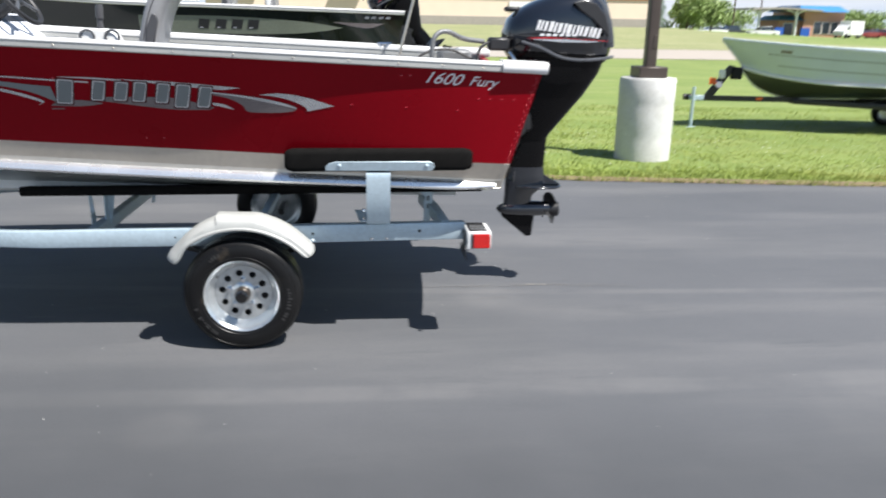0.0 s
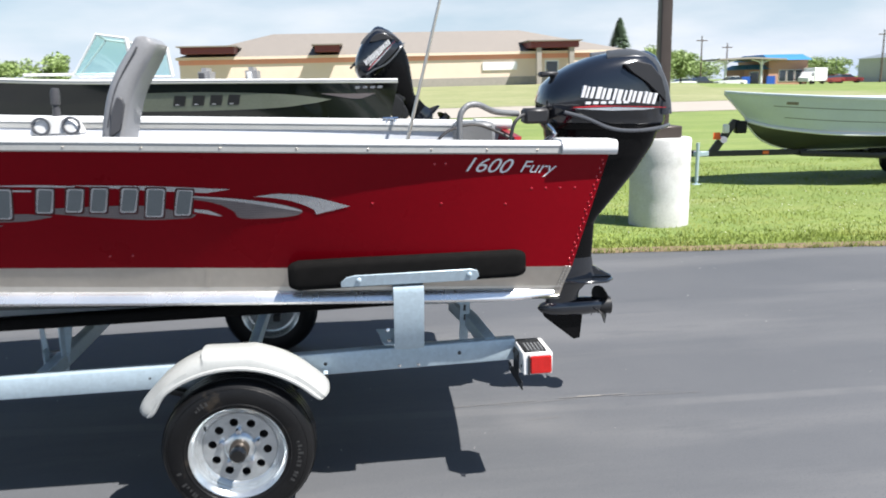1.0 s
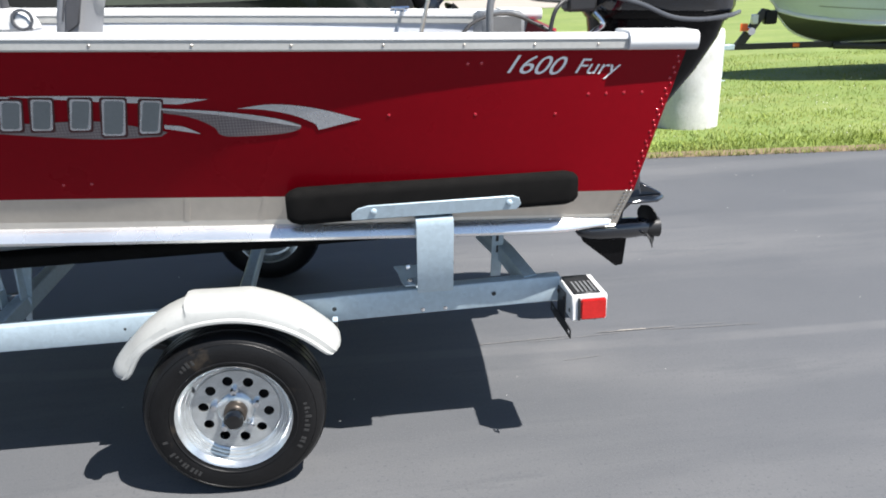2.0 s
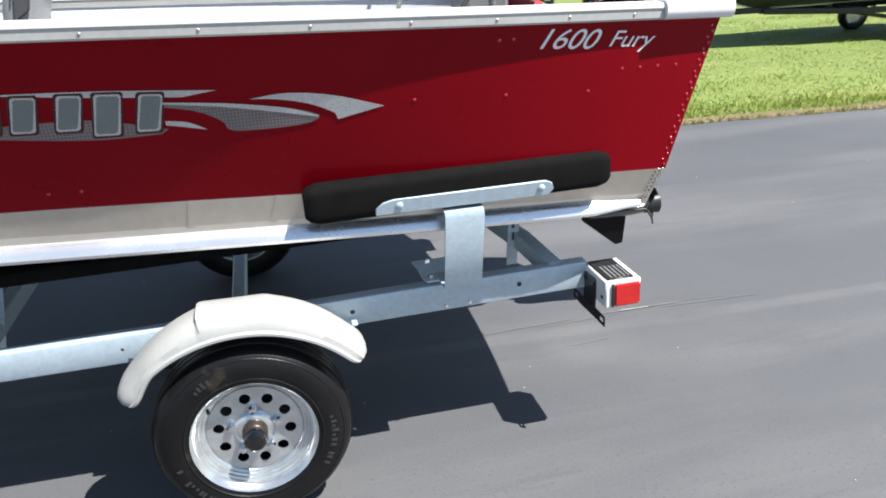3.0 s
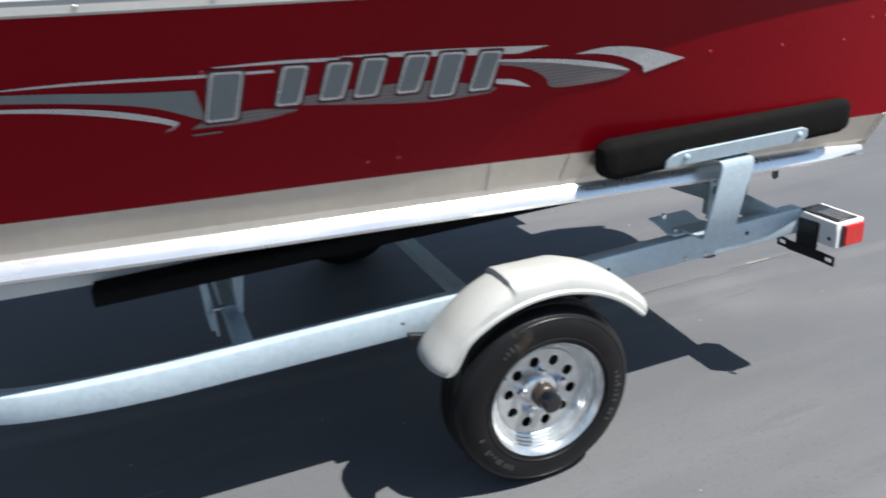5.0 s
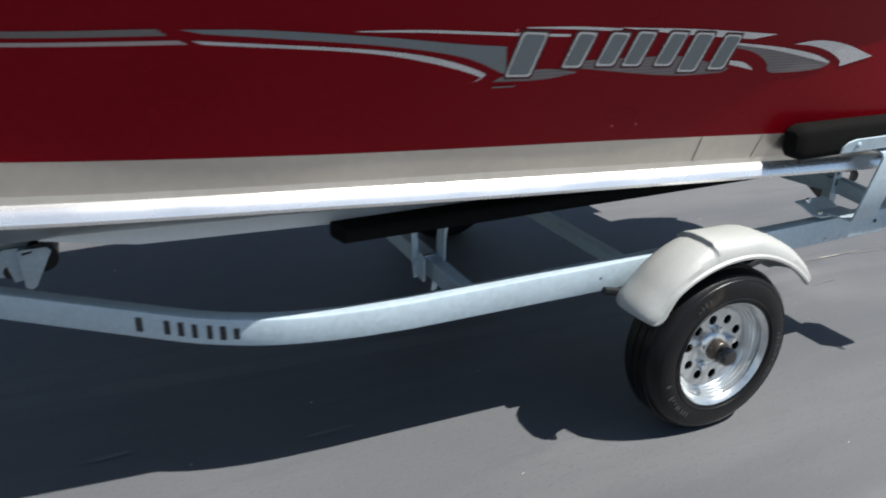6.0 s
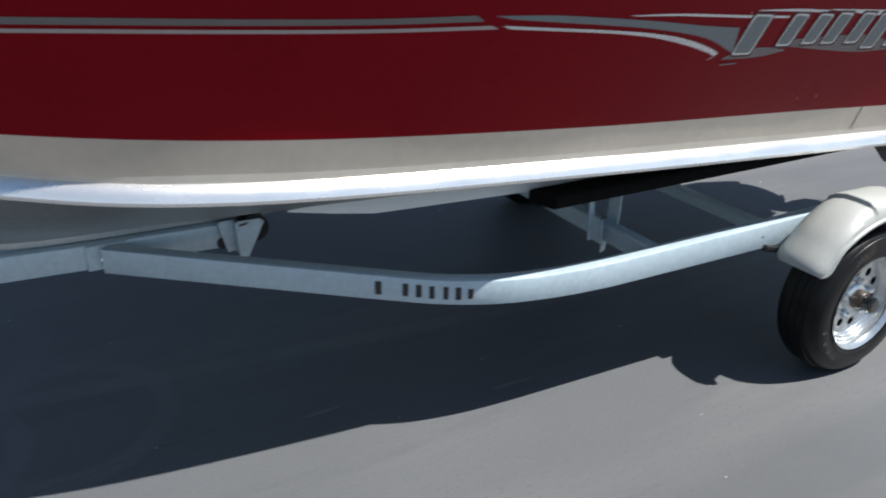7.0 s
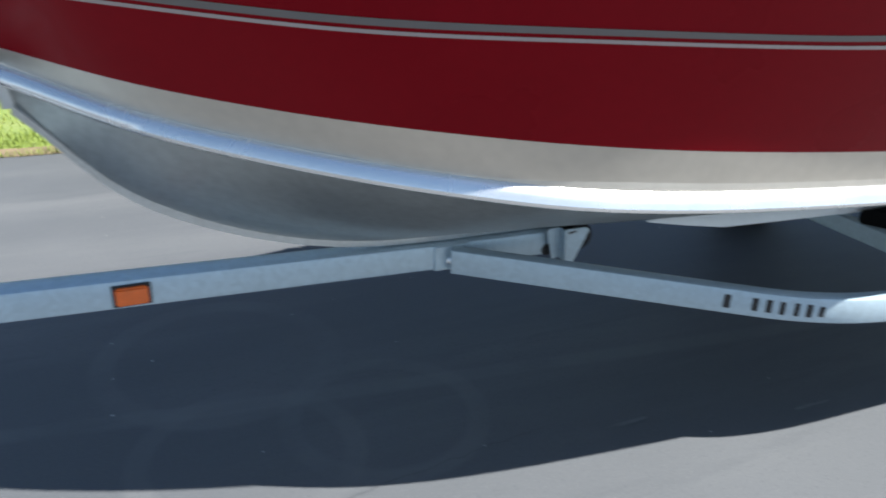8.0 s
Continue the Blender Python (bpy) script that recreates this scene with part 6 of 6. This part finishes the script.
def black_trailer():
    root = thing("boat_trailer", (AXLE_X, YC, 0.0), "black steel boat trailer with winch stand on the grass", "boat trailer", "boat trailers")
    for side in (-1, 1):
        bm = sweep(rounded(0.05, 0.08, 0.006, 2), [(0.2, YC + side * 0.55, 0.45), (-1.5, YC + side * 0.55, 0.45), (-2.7, YC + side * 0.05, 0.47)])
        part("side_rail", bm, BLACK_STEEL, root)
        part("bunk", box(-1.9, 0.1, YC + side * 0.42 - 0.05, YC + side * 0.42 + 0.05, 0.50, 0.555, 0.01), BUNK, root)
        part("mudguard", loft([[(AXLE_X + r * math.cos(a), YC + side * o, 0.26 + r * math.sin(a)) for o, r in ((0.68, 0.30), (0.90, 0.30), (0.905, 0.27), (0.895, 0.27), (0.89, 0.29), (0.68, 0.29))] for a in [radians(20 + 7 * k) for k in range(21)]]), BLACK_STEEL, root)
    for x in (-1.5, 0.1):
        part("cross_member", box(x - 0.03, x + 0.03, YC - 0.55, YC + 0.55, 0.40, 0.46, 0.004), BLACK_STEEL, root)
    part("axle", box(AXLE_X - 0.025, AXLE_X + 0.025, YC - 0.75, YC + 0.75, 0.265, 0.315, 0.006), BLACK_STEEL, root)
    part("tongue", box(-4.15, -2.6, YC - 0.035, YC + 0.035, 0.45, 0.53, 0.006), BLACK_STEEL, root)
    part("winch_post", slab([(-4.04, 0.52), (-3.90, 0.52), (-3.60, 0.97), (-3.70, 0.99)], "y", YC - 0.03, YC + 0.03, bevel=0.005), BLACK_STEEL, root)
    part("bow_stop", box(-3.67, -3.50, YC - 0.06, YC + 0.06, 0.78, 0.96, 0.02), RUBBER, root)
    part("winch_drum", lathe([(0.05, -0.06), (0.05, 0.06)], (-3.86, YC - 0.07, 0.70), "y", 14, caps=True), CHROME, root)
    part("winch_cover", box(-3.86, -3.77, YC - 0.10, YC - 0.03, 0.79, 0.92, 0.015), WHITE, root)
    part("warning_tag", box(-3.985, -3.885, YC - 0.040, YC - 0.032, 0.70, 0.80, 0.002), ORANGE, root)
    jack = part("jack_tube", tube([(-4.22, YC - 0.09, 0.10), (-4.22, YC - 0.09, 0.66)], 0.026, 12), GALV, root)
    part("jack_foot", tube([(-4.22, YC - 0.09, 0.03), (-4.22, YC - 0.09, 0.055), (-4.22, YC - 0.09, 0.06), (-4.22, YC - 0.09, 0.2)], [0.07, 0.07, 0.02, 0.02], 14), GALV, jack)
    part("swivel_plate", box(-4.27, -4.05, YC - 0.075, YC - 0.036, 0.46, 0.53, 0.005), GALV, root)
    part("coupler", lathe([(0.045, -0.2), (0.05, -0.06), (0.036, 0.0)], (-4.15, YC, 0.50), "x", 14, caps=True), BLACK_STEEL, root)
    for side in (-1, 1):
        part("marker_lamp", box(-3.25, -3.16, *sorted((YC + side * 0.036, YC + side * 0.05)), 0.47, 0.52, 0.004), LENS_AMBER, root)
    return root


sage = sage_boat()
sage.matrix_basis = SAGE_POSE @ pose(0.03, 0, 0)
bt = black_trailer()
bt.matrix_basis = SAGE_POSE
for src, side in ((wheel_near, -1), (wheel_far, 1)):
    w3 = copy_thing(src, SAGE_POSE @ pose(0, side * 0.80, 0.035) @ Matrix.Scale(0.8, 4))
    tagged(w3, "trailer wheel with pale rim standing on the grass")

# ---- distance ----


def building():
    root = thing("office_building", (2, 86, 1.3), "long low cream building with hipped grey roof and terracotta band", "building")
    x0, x1, y0, y1, zb, ze = -16.0, 29.0, 80.0, 96.0, 1.2, 4.75
    part("wall", box(x0, x1, y0, y1, zb, ze), STUCCO, root)
    part("wainscot", box(x0 - 0.05, x1 + 0.05, y0 - 0.06, y0 + 0.2, zb, 2.25), BASE_STONE, root, "grey masonry wainscot")
    part("band", box(x0 - 0.04, x1 + 0.04, y0 - 0.05, y0 + 0.2, 4.05, 4.70), BAND, root, "terracotta band under the eaves")
    over = 0.25
    base = [(x0 - over, y0 - over, ze), (x1 + over, y0 - over, ze), (x1 + over, y1 + over, ze), (x0 - over, y1 + over, ze)]
    top = [(x0 + 8.6, 87.4, 7.35), (x1 - 9.5, 87.4, 7.35), (x1 - 9.5, 88.6, 7.35), (x0 + 8.6, 88.6, 7.35)]
    part("roof", loft([base, top]), ROOFING, root, "grey-brown shingle roof")
    part("fascia", box(x0 - over, x1 + over, y0 - over - 0.03, y0 - over + 0.05, ze - 0.25, ze + 0.02), STUCCO, root)
    for cx, w in ((21.2, 5.0), (-1.6, 2.4), (-13.0, 5.0)):
        porch = part("porch_fascia", box(cx - w / 2, cx + w / 2, y0 - 1.6, y0 + 3.0, ze + 0.30, ze + 0.90), MAROON, root, "maroon porch fascia")
        part("porch_cap", box(cx - w / 2 - 0.3, cx + w / 2 + 0.3, y0 - 1.9, y0 + 3.2, ze + 0.90, ze + 1.02), ROOFING, porch)
    for cx in (19.6, 23.0):
        part("porch_post", box(cx - 0.25, cx + 0.25, y0 - 1.5, y0 - 1.0, zb, ze + 0.3), BASE_STONE, root)
    for cx in (21.3,):
        win = part("window", box(cx - 0.6, cx + 0.6, y0 - 0.03, y0 + 0.05, 2.4, 3.7), WINDOW, root)
        part("window_frame", box(cx - 0.75, cx + 0.75, y0 - 0.02, y0 + 0.04, 2.3, 3.85), WHITE, win)
    part("sign_panel", box(14.0, 17.6, y0 - 0.12, y0 - 0.02, 2.95, 3.75), DECAL_WHITE, root, "white sign panel")
    return root


def shop():
    root = thing("brick_shop", (68, 124, 0.6), "brick shop with a blue metal roof and a forecourt canopy", "building")
    zb = 0.35
    part("wall", box(59.8, 66.5, 120, 130, zb, 4.2), BRICK_FAR, root)
    part("roof", loft([[(59.2, 119.2, 4.2), (66.8, 119.2, 4.2), (66.8, 131, 4.2), (59.2, 131, 4.2)], [(59.6, 121.5, 5.15), (66.4, 121.5, 5.15), (66.4, 128, 5.15), (59.6, 128, 5.15)]]), BLUE_ROOF, root, "blue metal roof")
    for x in (62.2, 63.6, 65.0):
        win = part("window", box(x - 0.55, x + 0.55, 119.9, 120.05, 0.9, 2.6), WINDOW, root)
        part("window_frame", box(x - 0.63, x + 0.63, 119.93, 120.04, 0.8, 2.7), WHITE, win)
    part("entry", box(56.2, 59.8, 121, 127, zb, 2.85), BRICK_FAR, root)
    door = part("door", box(57.2, 58.6, 120.93, 121.02, zb, 2.4), WINDOW, root)
    part("door_frame", box(57.08, 58.72, 120.95, 121.01, zb, 2.5), WHITE, door)
    part("entry_roof", loft([[(55.7, 119.8, 2.85), (60.2, 119.8, 2.85), (60.2, 128, 2.85), (55.7, 128, 2.85)], [(56.6, 121.5, 3.6), (59.8, 121.5, 3.6), (59.8, 126, 3.6), (56.6, 126, 3.6)]]), BLUE_ROOF, root)
    part("canopy", slab([(49.6, 4.55), (55.0, 4.72), (60.8, 4.40), (60.8, 4.15), (55.0, 4.45), (49.6, 4.30)], "y", 116.5, 126.5), BASE_STONE, root, "grey forecourt canopy")
    for x in (51.2, 57.2):
        post = part("canopy_post", tube([(x, 117.6, zb), (x, 117.6, 3.6), (x, 117.6, 4.3)], [0.22, 0.20, 0.20], 10), WHITE, root)
        for s in (-1, 1):
            part("bracket", tube(spline([(x, 117.6, 3.3), (x + s * 0.5, 117.6, 4.0), (x + s * 1.7, 117.6, 4.36)], 8), 0.12, 8), WHITE, post, "curved white bracket")
    for x in (54.4, 58.6):
        part("panel", box(x - 0.7, x + 0.7, 117.0, 117.3, 0.35, 1.75), BLUE_SIGN, root, "blue panel")
    root.location.x += 8.3


def van(x, y, zb, turn):
    root = thing("delivery_van", (0, 0, 0), "white box van parked beside the brick shop", "van", "parked cars")
    part("cargo_box", box(-1.0, 2.4, -1.0, 1.0, 0.45, 2.55, 0.05), CAR_WHITE, root)
    cab = part("cab", slab([(-1.02, 0.40), (-2.5, 0.40), (-2.5, 1.05), (-1.95, 1.20), (-1.45, 1.95), (-1.02, 1.95)], "y", -0.92, 0.92, bevel=0.04), CAR_WHITE, root)
    for s in (-1, 1):
        part("side_window", slab([(-1.12, 1.25), (-1.80, 1.25), (-1.42, 1.82), (-1.12, 1.82)], "y", *sorted((s * 0.90, s * 0.935))), WINDOW, cab)
        for px in (-1.75, 1.55):
            part("wheel", lathe([(0.34, -0.11), (0.36, -0.08), (0.36, 0.08), (0.34, 0.11)], (px, s * 0.85, 0.36), "y", 16, caps=True), RUBBER, root)
    root.matrix_basis = pose(x, y, zb, 0, 0, turn)


def shed(x, y, w, d, hgt, mat, label):
    root = thing("warehouse", (x, y, 0.3), label, "building")
    part("wall", box(x - w / 2, x + w / 2, y - d / 2, y + d / 2, 0.2, hgt), mat, root)
    part("roof", slab([(x - w / 2 - 0.4, hgt), (x + w / 2 + 0.4, hgt), (x, hgt + 1.4)], "y", y - d / 2 - 0.4, y + d / 2 + 0.4), ALU_DULL, root)
    part("door", box(x - 1.8, x + 1.8, y - d / 2 - 0.06, y - d / 2, 0.2, 3.4), WHITE, root)


def tree(x, y, zb, hgt, spread, seed, leafy=LEAF):
    r = np.random.default_rng(seed)
    root = thing("tree", (x, y, zb), "leafy green tree standing in the distance", "tree", "distant trees")
    bm = tube([(x, y, zb), (x + 0.1, y, zb + hgt * 0.3), (x, y, zb + hgt * 0.75)], [hgt * 0.035, hgt * 0.025, hgt * 0.008], 8)
    for k in range(7):
        a = k * 2.4
        z = zb + hgt * (0.28 + 0.07 * k)
        tip = (x + math.cos(a) * spread * 0.7, y + math.sin(a) * spread * 0.7, z + hgt * 0.2)
        tube([(x, y, z), ((x + tip[0]) / 2, (y + tip[1]) / 2, z + hgt * 0.07), tip], [hgt * 0.014, hgt * 0.01, hgt * 0.004], 6, bm)
    part("trunk", bm, BARK, root)
    clumps = [(x + r.normal(0, spread * 0.42), y + r.normal(0, spread * 0.42), zb + hgt * r.uniform(0.34, 0.95), spread * r.uniform(0.2, 0.42)) for _ in range(36)]
    verts, faces = [], []
    for cx, cy, cz, cr in clumps:
        for _ in range(90):
            p = Vector(r.normal(0, 1, 3)).normalized() * cr * r.uniform(0.5, 1.1)
            q = Vector((cx, cy, cz)) + Vector((p.x, p.y, p.z * 0.75))
            u = Vector(r.normal(0, 1, 3)).normalized()
            v = u.cross(Vector(r.normal(0, 1, 3))).normalized()
            s = min(hgt, 5) * r.uniform(0.025, 0.055)
            i = len(verts)
            verts += [q + u * s, q + v * s * 0.6, q - u * s, q - v * s * 0.6]
            faces.append((i, i + 1, i + 2, i + 3))
    me = bpy.data.meshes.new("crown")
    me.from_pydata(verts, [], faces)
    me.materials.append(leafy)
    ob = new("crown", me)
    ob.parent = root
    ob.matrix_parent_inverse = Matrix.Translation(-Vector(root.location))


def conifer(x, y, zb, hgt, seed):
    r = np.random.default_rng(seed)
    root = thing("spruce", (x, y, zb), "dark green spruce rising behind the building", "tree", "distant trees")
    part("trunk", tube([(x, y, zb), (x, y, zb + hgt)], [hgt * 0.02, 0.03], 8), BARK, root)
    verts, faces = [], []
    for _ in range(3000):
        f = r.uniform(0.08, 1.0)
        rad = (1 - f) ** 0.8 * hgt * 0.34 * r.uniform(0.5, 1.05)
        a = r.uniform(0, 6.283)
        q = Vector((x + rad * math.cos(a), y + rad * math.sin(a), zb + f * hgt - rad * 0.25))
        u = Vector((math.cos(a), math.sin(a), -0.4)) * hgt * 0.045
        v = Vector((-math.sin(a), math.cos(a), 0.2)) * hgt * 0.014
        i = len(verts)
        verts += [q - u, q + v, q + u, q - v]
        faces.append((i, i + 1, i + 2, i + 3))
    me = bpy.data.meshes.new("needles")
    me.from_pydata(verts, [], faces)
    me.materials.append(LEAF_DARK)
    ob = new("needles", me)
    ob.parent = root
    ob.matrix_parent_inverse = Matrix.Translation(-Vector(root.location))


def car(x, y, zb, mat, turn, tall=1.45, length=4.5):
    root = thing("parked_car", (0, 0, 0), "parked car far across the road", "car", "parked cars")
    L, W = length / 2, 0.88
    body = loft([[(-L, s * W * 0.9, z) for s, z in ((-1, 0.35), (1, 0.35), (1, 0.75), (-1, 0.75))]] + [[(px, s * W, z) for s, z in ((-1, 0.28), (1, 0.28), (1, zt), (-1, zt))] for px, zt in ((-L * 0.9, 0.85), (-L * 0.4, 0.95), (L * 0.55, 0.95), (L * 0.92, 0.90))] + [[(L, s * W * 0.9, z) for s, z in ((-1, 0.4), (1, 0.4), (1, 0.8), (-1, 0.8))]])
    part("body", body, mat, root)
    cab = loft([[(px, s * W * k, z) for s in (-1, 1)] + [(px2, s * W * k, z) for s in (1, -1)] for px, px2, k, z in ((-L * 0.45, L * 0.7, 0.95, 0.93), (-L * 0.1, L * 0.45, 0.8, tall - 0.06))])
    part("window", cab, WINDOW, root)
    part("roof", box(-L * 0.12, L * 0.47, -W * 0.8, W * 0.8, tall - 0.07, tall, 0.03), mat, root)
    for px in (-L * 0.62, L * 0.62):
        for s in (-1, 1):
            part("wheel", lathe([(0.3, -0.1), (0.32, -0.07), (0.32, 0.07), (0.3, 0.1)], (px, s * (W - 0.1), 0.32), "y", 16, caps=True), RUBBER, root)
    root.matrix_basis = pose(x, y, zb, 0, 0, turn)


building()
shop()
shed(101.5, 128, 16, 12, 4.4, PALE_METAL, "pale grey metal warehouse far behind the road")
for x, y, zb, hgt, sp, seed in ((-38.5, 95, 1.3, 4.6, 2.6, 12), (-46, 100, 1.3, 4.2, 2.6, 13), (29.5, 84, 1.0, 3.9, 2.2, 14), (33.0, 86, 0.8, 3.7, 2.2, 15), (33.0, 92, 0.6, 3.6, 2.2, 16),
                              (35.5, 100, 0.4, 4.0, 2.4, 17), (83, 152, 0.4, 4.4, 3.4, 18), (89, 154, 0.4, 4.7, 3.4, 19), (95, 157, 0.4, 4.5, 3.6, 20), (56, 152, 0.4, 4.6, 4.0, 21), (64, 154, 0.4, 4.4, 4.0, 22), (-58, 110, 1.3, 5.2, 4.0, 23)):
    tree(x + 0.058 * y, y, zb, hgt, sp, seed)
conifer(36.5, 102, 1.2, 8.4, 31)
for x, y, mat, turn, tall in ((43.6, 113, CAR_WHITE, 10, 1.4), (46.6, 114, CAR_DARK, 5, 1.6), (51.0, 112, CAR_WHITE, 0, 1.5), (71.6, 119, CAR_RED, 20, 1.4), (75.0, 120, CAR_RED, 160, 1.45), (84.0, 118, CAR_DARK, 0, 1.4)):
    x += 0.058 * y
    car(x, y, land_z(x, y) + 0.01, mat, turn, tall)
van(74.2, 117.5, land_z(74.2, 117.5) + 0.01, 25)
for x, y, hgt in ((49.6, 120, 8.2), (57.5, 128, 7.4), (79.5, 118, 8.6)):
    x += 0.058 * y
    p = thing("utility_pole", (x, y, 0.3), "tall thin utility pole in the distance", "pole")
    part("shaft", tube([(x, y, 0.2), (x, y, hgt)], [0.16, 0.10], 8), BARK, p)
    part("cross_arm", box(x - 0.9, x + 0.9, y - 0.06, y + 0.06, hgt - 0.8, hgt - 0.65), BARK, p)
